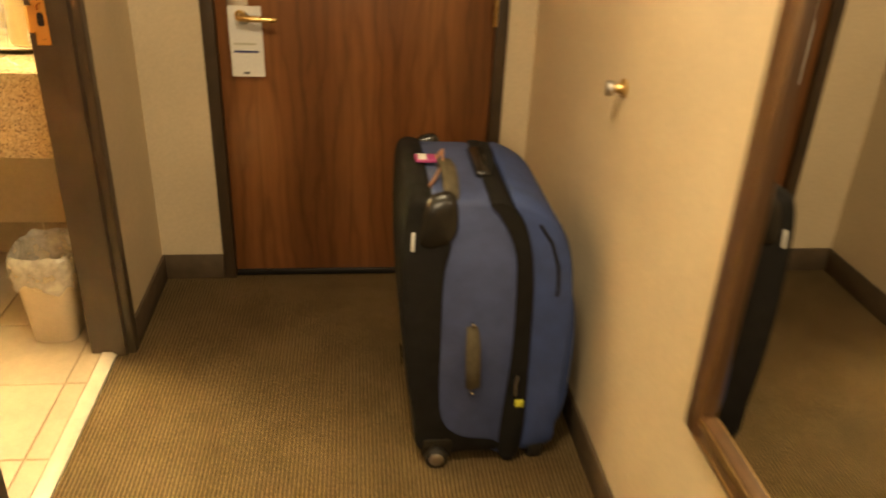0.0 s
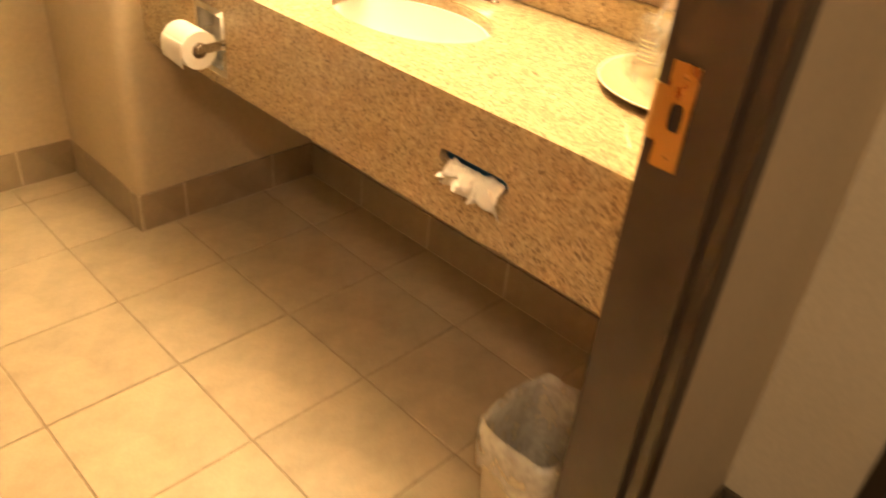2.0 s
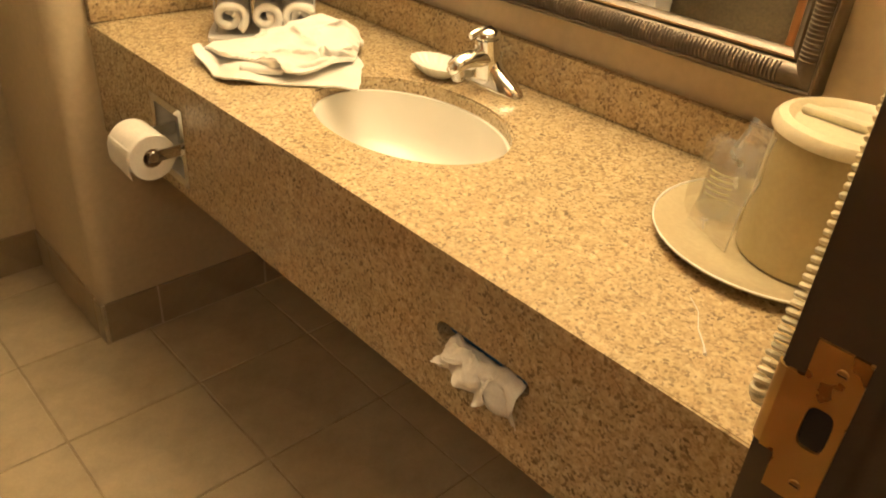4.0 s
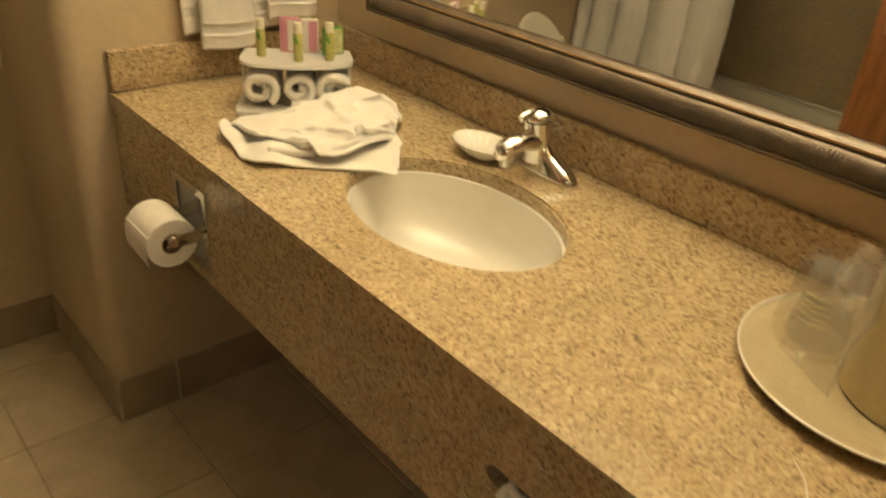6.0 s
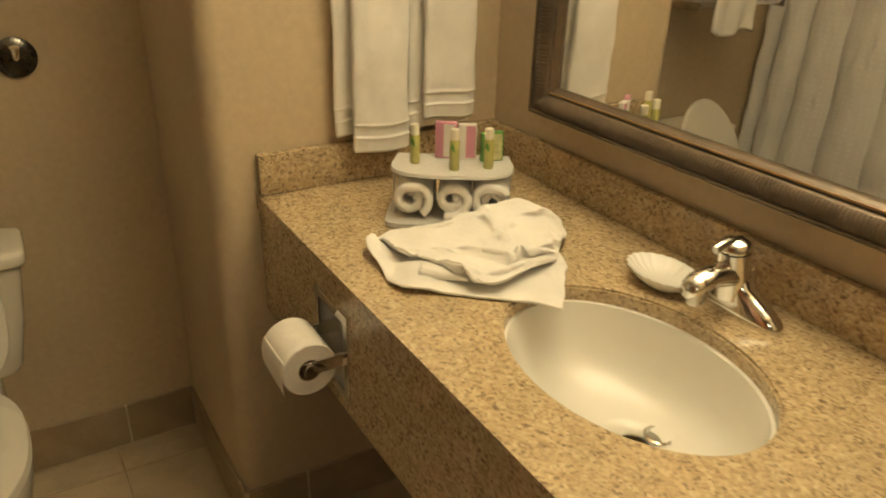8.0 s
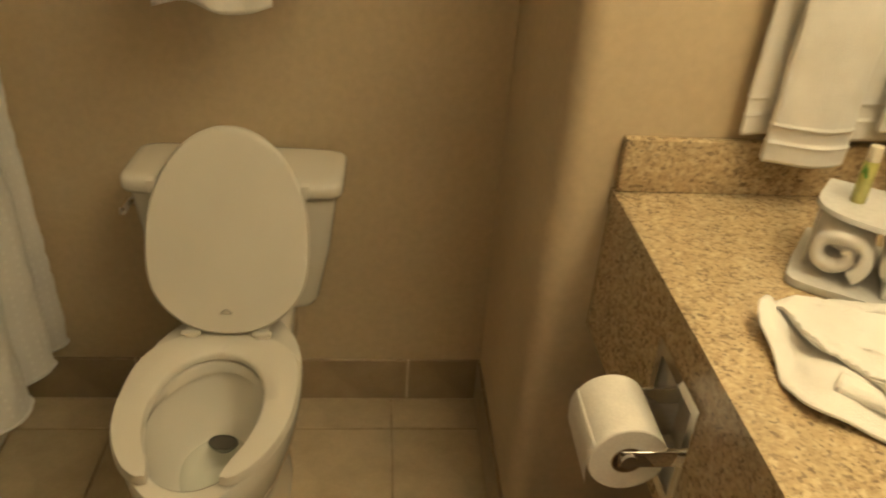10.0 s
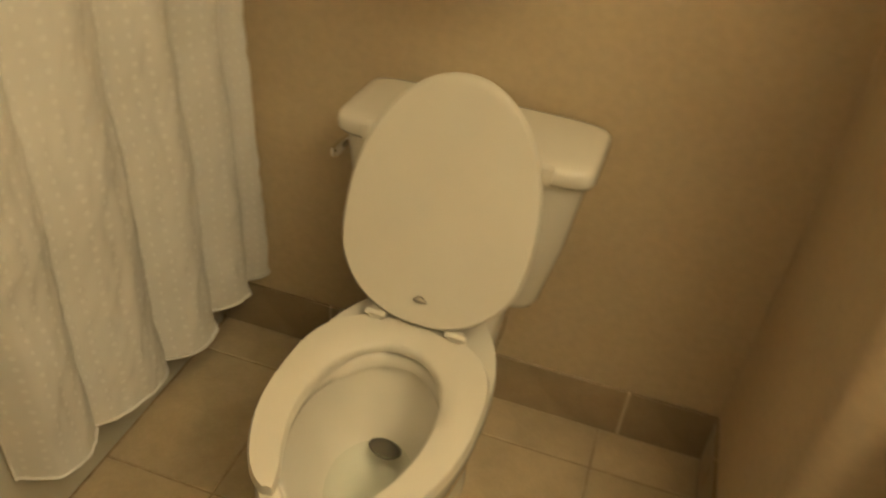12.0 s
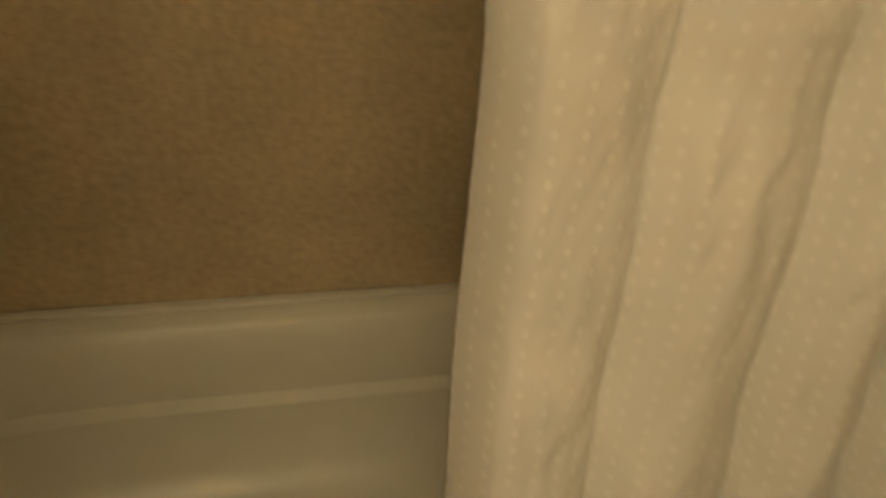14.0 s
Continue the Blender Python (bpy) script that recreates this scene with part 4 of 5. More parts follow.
    part("seal_tag", boxed(0.684, 0.706, near - 0.012, near - 0.008, 0.180, 0.202, bevel=0.002), YELLOW, s, "yellow tag tied to the zip")
    part("zip_pull", tube(bmesh.new(), [(0.684, near - 0.009, 0.275), (0.680, near - 0.012, 0.25), (0.683, near - 0.010, 0.215)], 0.003, 6), STEEL, s)
    part("side_mark", boxed(0.398, 0.402, near + 0.1, near + 0.16, 0.24, 0.27), BLACKSHELL, s)
    # a stout case, standing a little out from the wall and leaning on its wheels
    lean = Matrix(((1, 0, 0.035, 0), (0, 1, 0.105, 0), (0, 0, 1, 0), (0, 0, 0, 1)))
    stout = lean @ Matrix.Translation((0.504, -0.036, 0)) @ Matrix.Diagonal((1.05, 1, 0.975, 1)) @ Matrix.Translation((-0.492, 0, 0))
    for o in s.children_recursive:
        o.data.transform(stout)


suitcase()


# ---- waste bin ----
BINPLASTIC = plain("bin_plastic", (0.62, 0.54, 0.40), 0.45, vary=0.05, scale=8, bump=0.05)


def waste_bin():
    b = thing("waste_bin", (-0.70, 2.09, 0), "cream plastic waste bin lined with a clear bag", "bin")
    cx, cy = -0.690, 2.085

    def ring(hx, hy, z, wob=0.0, seed=0.0):
        pts = around(56, cx, cy, hx, hy, 5.0)
        return [Vector((x, y, z + wob * lump(x, y, z, 22, seed))) for x, y in pts]

    part("body", loft(bmesh.new(), [ring(0.068, 0.082, 0.0), ring(0.070, 0.084, 0.006), ring(0.088, 0.106, 0.26), ring(0.089, 0.107, 0.285), ring(0.095, 0.113, 0.288), ring(0.095, 0.113, 0.298), ring(0.089, 0.107, 0.298), ring(0.085, 0.103, 0.255), ring(0.066, 0.080, 0.012)], True, True), BINPLASTIC, b)
    rings = [ring(0.064, 0.078, 0.03, 0.02, 1), ring(0.074, 0.09, 0.14, 0.02, 2), ring(0.083, 0.100, 0.27, 0.01, 3), ring(0.086, 0.103, 0.312, 0.016, 4), ring(0.092, 0.109, 0.318, 0.018, 8), ring(0.0975, 0.1155, 0.304, 0.010, 5), ring(0.0985, 0.1165, 0.265, 0.014, 6), ring(0.0965, 0.1140, 0.215, 0.045, 7)]
    for k, r in enumerate(rings):
        for v in r:
            q = 1 + 0.03 * lump(v.x, v.y, v.z, 40, k * 3.0)
            if k < 3:
                v.x, v.y = cx + (v.x - cx) * min(q, 1.0), cy + (v.y - cy) * min(q, 1.0)
    liner = part("liner", loft(bmesh.new(), rings, True, False), BAG_FILM, b, "clear crumpled bin liner folded over the rim", angle=25)
    return b


def film_material(name="thin_film", low=0.10, high=0.42):
    """Thin clear film: mostly see-through, with a soft sheen."""
    m, t, b = nodes_of(name)
    tr = t.nodes.new("ShaderNodeBsdfTransparent")
    tr.inputs[0].default_value = (0.93, 0.92, 0.88, 1)
    mx = t.nodes.new("ShaderNodeMixShader")
    n = ramp_node(t, noise_node(t, 26, 4).outputs["Fac"], ((0.35, (low,) * 3), (0.75, (high,) * 3)))
    t.links.new(n, mx.inputs[0])
    t.links.new(tr.outputs[0], mx.inputs[1])
    t.links.new(b.outputs[0], mx.inputs[2])
    b.inputs["Base Color"].default_value = (0.86, 0.84, 0.78, 1)
    b.inputs["Roughness"].default_value = 0.22
    bump_node(t, b, noise_node(t, 45, 3).outputs["Fac"], 0.5, 0.004)
    t.links.new(mx.outputs[0], t.nodes["Material Output"].inputs["Surface"])
    return m


PAPER_FILM = film_material()
CLEAR_FILM = film_material("clear_film", 0.05, 0.15)
BAG_FILM = film_material("bag_film", 0.22, 0.55)
waste_bin()


# ---- things on and at the vanity ----
def roll_holder():
    h = thing("toilet_roll_holder", (-1.845, 2.088, 0.648), "recessed chrome toilet roll holder in the granite apron", "roll holder")
    bm = bmesh.new()
    ring_panel(bm, -1.914, -1.776, 0.643, 0.813, [(-1.898, 0.660), (-1.845, 0.660), (-1.792, 0.660), (-1.792, 0.728), (-1.792, 0.796), (-1.845, 0.796), (-1.898, 0.796), (-1.898, 0.728)], 2.0855, 2.0888)
    part("plate", bm, CHROME, h)
    bm = boxed(-1.9055, -1.7845, 2.0889, 2.130, 0.6515, 0.8045)
    bmesh.ops.delete(bm, geom=[f for f in bm.faces if f.normal.y < -0.9], context="FACES")
    # satin lining; the white roll's reflection is put into its pale colour
    cup = part("recess", bm, plain("satin_roll_reflection", (0.74, 0.70, 0.61), 0.3, vary=0.08, scale=20), h, "satin recess lining, coloured pale with the roll's reflection")
    thicken(cup, 0.001, 1.0)
    for x in (-1.900, -1.790):
        part("arm", boxed(x - 0.005, x + 0.005, 2.012, 2.126, 0.716, 0.742, bevel=0.004), CHROME, h)
        part("knob", lathe(bmesh.new(), ((0.001, -0.009), (0.010, -0.009), (0.012, 0), (0.010, 0.009), (0.001, 0.009)), (x, 2.024, 0.729), Matrix.Rotation(radians(90), 4, "Y"), 16), CHROME, h)
    part("spindle", lathe(bmesh.new(), ((0.009, -0.05), (0.009, 0.05)), (-1.845, 2.024, 0.729), Matrix.Rotation(radians(90), 4, "Y"), 14), CHROME, h)
    r = thing("toilet_roll", (-1.845, 2.024, 0.676), "white toilet paper roll on the chrome holder", "toilet roll")
    turn, c = Matrix.Rotation(radians(90), 4, "Y"), (-1.838, 2.024, 0.726)
    part("paper", lathe(bmesh.new(), ((0.020, -0.050), (0.046, -0.050), (0.0475, -0.0485), (0.0475, 0.0485), (0.046, 0.050), (0.020, 0.050), (0.020, -0.050)), c, turn, 48, False, False), PAPER, r)
    part("core", lathe(bmesh.new(), ((0.0200, -0.0497), (0.0186, -0.0497), (0.0186, 0.0497), (0.0200, 0.0497)), c, turn, 32, False, False), plain("card_core", (0.30, 0.21, 0.12), 0.9), r)

    def tail(u, v):
        a = radians(150 + 60 * v)
        rr = 0.0482 + 0.004 * max(0, v - 0.6) / 0.4
        drop = max(0, v - 0.62) * 0.03
        return Vector((-1.887 + 0.098 * u, 2.024 + rr * math.cos(a), 0.726 + rr * math.sin(a) - drop * (0.4 + u * 0.6)))

    thicken(part("loose_end", sheet(tail, 10, 14), PAPER, r), 0.0006)
    for o in (*h.children, *r.children):
        o.data.transform(Matrix.Translation((-0.011, 0, -0.007)))


roll_holder()


def tissue():
    b = thing("tissue_box", (-0.965, 2.15, 0.70), "blue and white tissue box behind the apron slot", "tissue box")
    part("carton", boxed(-1.075, -0.855, 2.113, 2.23, 0.690, 0.79, bevel=0.002), plain("blue_carton", (0.02, 0.17, 0.45), 0.6, vary=0.2, scale=30), b)
    part("bracket", boxed(-1.09, -0.84, 2.1115, 2.24, 0.680, 0.6895), STEEL, b)
    t = thing("tissue", (-0.95, 2.085, 0.71), "crumpled white tissue pulled out of the apron slot", "tissue")

    def flop(x0, wide, drop, seed, lift):
        def shape(u, v):
            pleat = math.sin(u * 15 + seed + 1.5 * math.sin(v * 3 + seed))
            x = x0 + wide * u + 0.010 * v * (u - 0.3) + 0.006 * lump(u, v, 0, 5, seed)
            y = 2.100 - 0.022 * min(v * 3, 1) - 0.008 * v + 0.009 * pleat * (0.3 + v) - lift
            reach = drop * (0.75 + 0.35 * math.sin(u * 6.5 + seed)) + 0.016 * u
            z = 0.741 + 0.003 * math.sin(u * 9 + seed) - v * reach + 0.005 * lump(u * 3, v * 3, 1, 3, seed + 5)
            return Vector((x, y, z))
        return sheet(shape, 44, 18)

    thicken(part("leaf", flop(-1.012, 0.132, 0.042, 1.0, 0.0), PAPER, t, angle=70), 0.0008)
    thicken(part("upper_fold", flop(-1.004, 0.085, 0.030, 3.6, 0.012), PAPER, t, angle=70), 0.0008)


tissue()


def faucet():
    f = thing("faucet", (-1.43, 2.575, TOP), "chrome single-lever faucet behind the sink", "faucet")
    x, y = -1.440, 2.570
    base = [[Vector((px, py, TOP + z)) for px, py in around(44, x, y, a, b, 2.5)] for a, b, z in ((0.092, 0.027, 0.0003), (0.093, 0.028, 0.006), (0.089, 0.026, 0.015), (0.074, 0.0235, 0.026), (0.052, 0.023, 0.038), (0.033, 0.023, 0.050), (0.026, 0.022, 0.062))]
    part("base", loft(bmesh.new(), base), CHROME, f, angle=60)
    lean = Matrix.Rotation(radians(7), 4, "X")
    part("column", lathe(bmesh.new(), ((0.030, 0.030), (0.027, 0.055), (0.0245, 0.085), (0.024, 0.102), (0.001, 0.103)), (x, y, TOP), lean, 28), CHROME, f)
    part("cap", lathe(bmesh.new(), ((0.0235, 0.1035), (0.0255, 0.106), (0.0255, 0.112), (0.021, 0.119), (0.010, 0.123), (0.001, 0.1235)), (x, y, TOP), lean, 28), CHROME, f)
    rings = []
    for k, (dy, dz, w, h) in enumerate(((0.0, 0.058, 0.024, 0.022), (-0.03, 0.066, 0.0225, 0.019), (-0.06, 0.068, 0.020, 0.0165), (-0.085, 0.064, 0.0185, 0.0155), (-0.098, 0.058, 0.0165, 0.0135), (-0.104, 0.054, 0.011, 0.009))):
        rings.append([Vector((x + w * math.cos(a), y + dy, TOP + dz + h * math.sin(a))) for a in [2 * math.pi * q / 20 for q in range(20)]])
    part("spout", loft(bmesh.new(), rings), CHROME, f, angle=60)
    part("aerator", lathe(bmesh.new(), ((0.001, -0.026), (0.0105, -0.026), (0.0125, -0.022), (0.0125, 0), (0.001, 0)), (x, y - 0.083, TOP + 0.056), n=20), STEEL, f)
    part("lever", tube(bmesh.new(), [(x, y - 0.008, TOP + 0.112), (x, y - 0.030, TOP + 0.116), (x, y - 0.048, TOP + 0.114), (x, y - 0.058, TOP + 0.111)], [0.013, 0.010, 0.0085, 0.0075], 14, 0.75), CHROME, f)
    part("pull_rod", lathe(bmesh.new(), ((0.003, 0.02), (0.003, 0.06), (0.006, 0.062), (0.006, 0.068), (0.001, 0.07)), (x + 0.004, y + 0.028, TOP), n=12), CHROME, f)


faucet()


def soap_dish():
    d = thing("soap_dish", (-1.545, 2.530, TOP), "small oval fluted white china soap dish beside the faucet", "soap dish")
    n, rings = 96, []
    for a, b, z, flute in ((0.030, 0.020, 0.0004, 0.0), (0.036, 0.025, 0.004, 0.0), (0.053, 0.036, 0.014, 0.010), (0.065, 0.045, 0.027, 0.022), (0.0665, 0.046, 0.029, 0.024), (0.064, 0.044, 0.0285, 0.030), (0.051, 0.034, 0.017, 0.045), (0.034, 0.022, 0.0095, 0.02), (0.004, 0.003, 0.0085, 0.0)):
        ring = []
        for i, (px, py) in enumerate(around(n, 0, 0, a, b)):
            k = 1 + flute * math.cos(2 * math.pi * i * 20 / n)
            ring.append(Vector((-1.545 + px * k, 2.530 + py * k, TOP + z)))
        rings.append(ring)
    part("bowl", loft(bmesh.new(), rings), SINKWHITE, d, angle=60)


soap_dish()


def settle(start, rest_u, rest_v, floor, pins, rounds=70):
    """Lets a grid of cloth points sink onto a floor, with more cloth than room, so that it buckles into folds."""
    p, v = start.copy(), np.zeros_like(start)

    def pull(a, b, rest, stiff, only_short=False):
        d = p[b] - p[a]
        far = np.sqrt((d * d).sum(-1)) + 1e-9
        off = far - rest
        if only_short:
            off = np.minimum(off, 0)
        move = d * (stiff * 0.5 * off / far)[..., None]
        p[a] += move
        p[b] -= move

    def pairs(axis, step, odd):
        n = p.shape[axis]
        first = np.arange(odd, n - step, 2 * step)
        block_ = np.concatenate([first + k for k in range(step)])
        block_ = np.unique(block_[block_ + step < n])
        a, b = [slice(None)] * 2, [slice(None)] * 2
        a[axis], b[axis] = block_, block_ + step
        return tuple(a), tuple(b)

    for k in range(rounds):
        before = p.copy()
        p += v * 0.93
        p[..., 2] -= 0.00010
        for _ in range(4):
            for axis, rest in ((0, rest_u), (1, rest_v)):
                for odd in (0, 1):
                    a, b = pairs(axis, 1, odd)
                    pull(a, b, rest[a], 1.0)
                for odd in (0, 3):
                    a, b = pairs(axis, 3, odd)
                    pull(a, b, rest[a] * 2.62, 0.5, True)
            low = p[..., 2] < floor
            p[..., 2] = np.maximum(p[..., 2], floor)
            p[..., :2] = np.where(low[..., None], before[..., :2] * 0.5 + p[..., :2] * 0.5, p[..., :2])
            p[..., :2] = np.where(pins[..., None], start[..., :2], p[..., :2])
        v = np.clip(p - before, -0.004, 0.004)
    return p


def crumpled_cloth():
    """A used face cloth dropped by the sink: a flat layer with its folded-over part heaped on top."""
    c = thing("face_cloth", (-1.75, 2.33, TOP), "crumpled white terry face cloth lying by the sink", "face cloth")

    def along(pts, u):
        n = len(pts) - 1
        k = min(int(u * n), n - 1)
        f = u * n - k
        p0, p1, p2, p3 = (Vector(pts[max(0, min(n, k + q))]) for q in (-1, 0, 1, 2))
        return 0.5 * (2 * p1 + (p2 - p0) * f + (2 * p0 - 5 * p1 + 4 * p2 - p3) * f * f + (3 * p1 - p0 - 3 * p2 + p3) * f ** 3)

    under_front = [(-1.880, 2.172), (-1.785, 2.150), (-1.712, 2.160), (-1.668, 2.215), (-1.600, 2.300), (-1.552, 2.336)]
    under_back = [(-1.895, 2.215), (-1.86, 2.300), (-1.82, 2.375), (-1.78, 2.43), (-1.725, 2.455), (-1.668, 2.436)]

    def under(u, v):
        p = along(under_front, u).lerp(along(under_back, u), v)
        near = 1 - min(1.0, v * 2.2)
        loose = max(0.0, min(1.0, (0.74 - u) * 6))
        h = 0.0040 + (0.0012 + 0.0075 * loose) * (1 + math.sin(17.0 * u + 5.0 * v + 2.6 * lump(u, v, 0, 3.0, 3.0))) * (0.55 + 0.45 * min(1.0, 4 * v))
        h += 0.020 * near * math.exp(-((u - 0.02) / 0.06) ** 2) + 0.004 * near * math.exp(-((u - 0.30) / 0.05) ** 2)
        h += 0.0015 * lump(u * 3, v * 3, 1, 4.0, 2.0)
        p += Vector((lump(u, v, 2, 7, 1.0), lump(u, v, 3, 7, 6.0))) * (0.004 + 0.010 * loose)
        return Vector((p.x, p.y, TOP + max(h, 0.0035)))

    thicken(part("lower_layer", sheet(under, 90, 36), TERRY, c, angle=180), 0.0026, -1.0)

    # the heaped part, with more cloth than the room it lies in
    over_front = [(-1.884, 2.182), (-1.860, 2.194), (-1.803, 2.196), (-1.750, 2.226), (-1.690, 2.240), (-1.640, 2.268), (-1.655, 2.345), (-1.680, 2.420)]
    over_back = [(-1.895, 2.190), (-1.893, 2.230), (-1.890, 2.290), (-1.885, 2.350), (-1.872, 2.415), (-1.845, 2.468), (-1.795, 2.500), (-1.742, 2.492)]
    nu, nv = 78, 54
    flat = np.zeros((nu + 1, nv + 1, 3))
    for i in range(nu + 1):
        a, b = along(over_front, i / nu), along(over_back, i / nu)
        for j in range(nv + 1):
            q = a.lerp(b, j / nv)
            flat[i, j] = (q.x, q.y, 0)
    us, vs = np.meshgrid(np.linspace(0, 1, nu + 1), np.linspace(0, 1, nv + 1), indexing="ij")

    def spans(axis):
        d = np.linalg.norm(np.diff(flat, axis=axis), axis=-1)
        last = d[-1:, :] if axis == 0 else d[:, -1:]
        return np.concatenate([d, last], axis)

    heap = np.exp(-((us - 0.72) / 0.30) ** 2)
    rest_u = spans(0) * (1.10 + 0.12 * vs)
    rest_v = spans(1) * (1.16 + 0.42 * heap)
    start = flat.copy()
    wave = np.array([[lump(u, v, 0, 3.2, 5.0) + 0.5 * lump(u, v, 1, 8.0, 2.0) for v in np.linspace(0, 1, nv + 1)] for u in np.linspace(0, 1, nu + 1)])
    swell = np.sin(2 * math.pi * (2.4 * vs - 0.9 * us) + 2.2 * wave)
    start[..., 2] = TOP + 0.016 + 0.060 * heap * np.exp(-((vs - 0.70) / 0.30) ** 2) + 0.017 * (1 + swell) * (0.35 + 0.65 * heap) + 0.006 * (1 + wave)
    edge = np.minimum(np.minimum(us, 1 - us) * 8, np.minimum(vs * 0 + 1, (1 - vs) * 8)).clip(0, 1)
    floor = TOP + 0.008 + 0.016 * edge + 0.036 * heap * np.exp(-((vs - 0.70) / 0.22) ** 2)
    pins = (vs < 0.001) | (us < 0.001) | (us > 0.999) | (vs > 0.999)
    done = settle(start, rest_u, rest_v, floor, pins)

    def over(u, v):
        return Vector(done[int(round(u * nu)), int(round(v * nv))])

    heaped = part("upper_layer", sheet(over, nu, nv), TERRY, c, angle=180)
    thicken(heaped, 0.0036, 1.0)
    smooth_more(heaped)
    # the turned hem of the upper layer, curling up into a small loop
    hem = [over(k / nu, 0.0) + Vector((0, 0, 0.002)) for k in range(nu + 1)]
    part("hem", tube(bmesh.new(), hem, 0.0022, 6), TERRY, c)
    low_hem = [under(k / 120, 0.0) + Vector((0, -0.0005, 0.0012)) for k in range(121)]
    part("lower_hem", tube(bmesh.new(), low_hem, 0.0018, 6), TERRY, c)

    def loop(u, v):
        a = -0.5 + 4.4 * u
        r = 0.0125 * (1 - 0.35 * v) * (1 + 0.15 * math.sin(3 * a))
        o = Vector((-1.742, 2.196, TOP + 0.017)) + Vector((0.050, 0.062, 0.0)) * v
        return o + Vector((0.78 * r * math.cos(a), -0.62 * r * math.cos(a), r * math.sin(a) * 0.9 - 0.004 * v))

    thicken(part("rolled_fold", sheet(loop, 30, 14), TERRY, c, angle=180), 0.0034, 0.0)


crumpled_cloth()

ACRYLIC = plain("frosted_acrylic", (0.58, 0.57, 0.53), 0.25, vary=0.03, bump=0.0)
SHAMPOO = plain("amber_liquid", (0.46, 0.44, 0.13), 0.12, vary=0.15, scale=40, coat=0.4)
CAP = plain("ivory_cap", (0.72, 0.66, 0.50), 0.4, vary=0.04, bump=0)
LEAFGREEN = plain("green_label", (0.10, 0.26, 0.03), 0.5, vary=0.25, scale=60)
PALEGREEN = plain("pale_green_label", (0.56, 0.55, 0.26), 0.5, vary=0.2, scale=60)
PALEPINK = plain("pink_wrapper", (0.55, 0.24, 0.32), 0.45, vary=0.1)
WRAP = plain("white_wrapper", (0.72, 0.68, 0.62), 0.35, vary=0.08)


def amenity_stand():
    """Two frosted shelves on posts; local x runs along its front."""
    at = Matrix.Translation((-1.955, 2.384, TOP)) @ Matrix.Rotation(radians(57), 4, "Z")
    s = thing("amenity_stand", (-1.969, 2.388, TOP), "frosted acrylic two-shelf stand for toiletries on the counter", "stand")

    def plan(hw, hd, front, z, square=0.7):
        pts = [(-hw * 0.94, hd)]
        for k in range(25):
            a = math.pi * k / 24
            pts.append((-hw * math.copysign(abs(math.cos(a)) ** square, math.cos(a)), -hd * 0.25 - (hd * 0.75 + front) * math.sin(a) ** square))
        pts.append((hw * 0.94, hd))
        return [at @ Vector((x, y, z)) for x, y in pts]

    part("base_shelf", loft(bmesh.new(), [plan(0.120, 0.078, 0.006, 0.0005, 0.22), plan(0.122, 0.080, 0.006, 0.004, 0.22), plan(0.121, 0.079, 0.006, 0.012, 0.22)]), ACRYLIC, s)
    part("top_shelf", loft(bmesh.new(), [plan(0.113, 0.046, 0.028, 0.0965), plan(0.114, 0.047, 0.029, 0.098), plan(0.113, 0.046, 0.028, 0.104)]), ACRYLIC, s)
    for x in (-0.106, -0.034, 0.034, 0.106):
        part("post", lathe(bmesh.new(), ((0.0026, 0.0118), (0.0026, 0.0955)), at @ Vector((x, -0.030 if abs(x) > 0.1 else 0.035, 0)), n=10), ACRYLIC, s)

    # rolled cloths, seen from their folded ends
    def rolled(cx, lean, turns, flat):
        r = thing("rolled_cloth", at @ Vector((cx, 0, 0.014)), "rolled white terry face cloth on the stand", "rolled cloth", "rolled face cloths")
        n = 96

        def shape(u, v):
            a = lean - u * turns * 2 * math.pi
            rad = 0.0058 + 0.0248 * u ** 0.8
            soft = lump(math.cos(a) * 0.8, u * 2, v, 1.6, lean)
            rad *= 1 + 0.28 * math.sin(a + lean * 2) * (1 - u) + 0.12 * soft * (1 - 0.6 * u)
            x = rad * math.cos(a) * 1.08
            z = rad * math.sin(a) * flat
            end = 0.014 * (1 - u) * (1 - v) + 0.006 * soft * (1 - v)
            return at @ Vector((cx + x, -0.072 + end + 0.128 * v, 0.0128 + 0.0325 * flat + 0.0062 + z))

        thicken(part("cloth", sheet(shape, n, 10), TERRY, r, angle=180), 0.0150, 0.0)

    for cx, lean, turns, flat in ((-0.071, 2.3, 1.52, 1.02), (0.0, 0.9, 1.45, 1.0), (0.071, 4.0, 1.56, 1.0)):
        rolled(cx, lean, turns, flat)

    def bottle(cx, cy, tall, label_mat, label):
        q = at @ Vector((cx, cy, 0.1042))
        t = thing("shampoo_bottle", q, label, "bottle", "toiletry bottles")
        part("body", lathe(bmesh.new(), ((0.001, 0.0), (0.0082, 0.0), (0.0092, 0.002), (0.0092, tall - 0.024), (0.0082, tall - 0.020), (0.0055, tall - 0.018)), q, n=22), SHAMPOO, t, "yellow-green liquid in clear plastic")
        part("label", lathe(bmesh.new(), ((0.0074, tall * 0.16), (0.0074, tall * 0.62)), q, n=22, cap0=False, cap1=False), label_mat, t)
        face = radians(-58)
        leaf = sheet(lambda u, v: Vector((q.x + 0.0098 * math.cos(face + (u - 0.5) * 1.1 * (1 - 0.6 * v)), q.y + 0.0098 * math.sin(face + (u - 0.5) * 1.1 * (1 - 0.6 * v)), q.z + tall * (0.50 + 0.18 * v + 0.04 * math.sin(u * 6)))), 8, 4)
        part("leaf_print", leaf, LEAFGREEN, t)
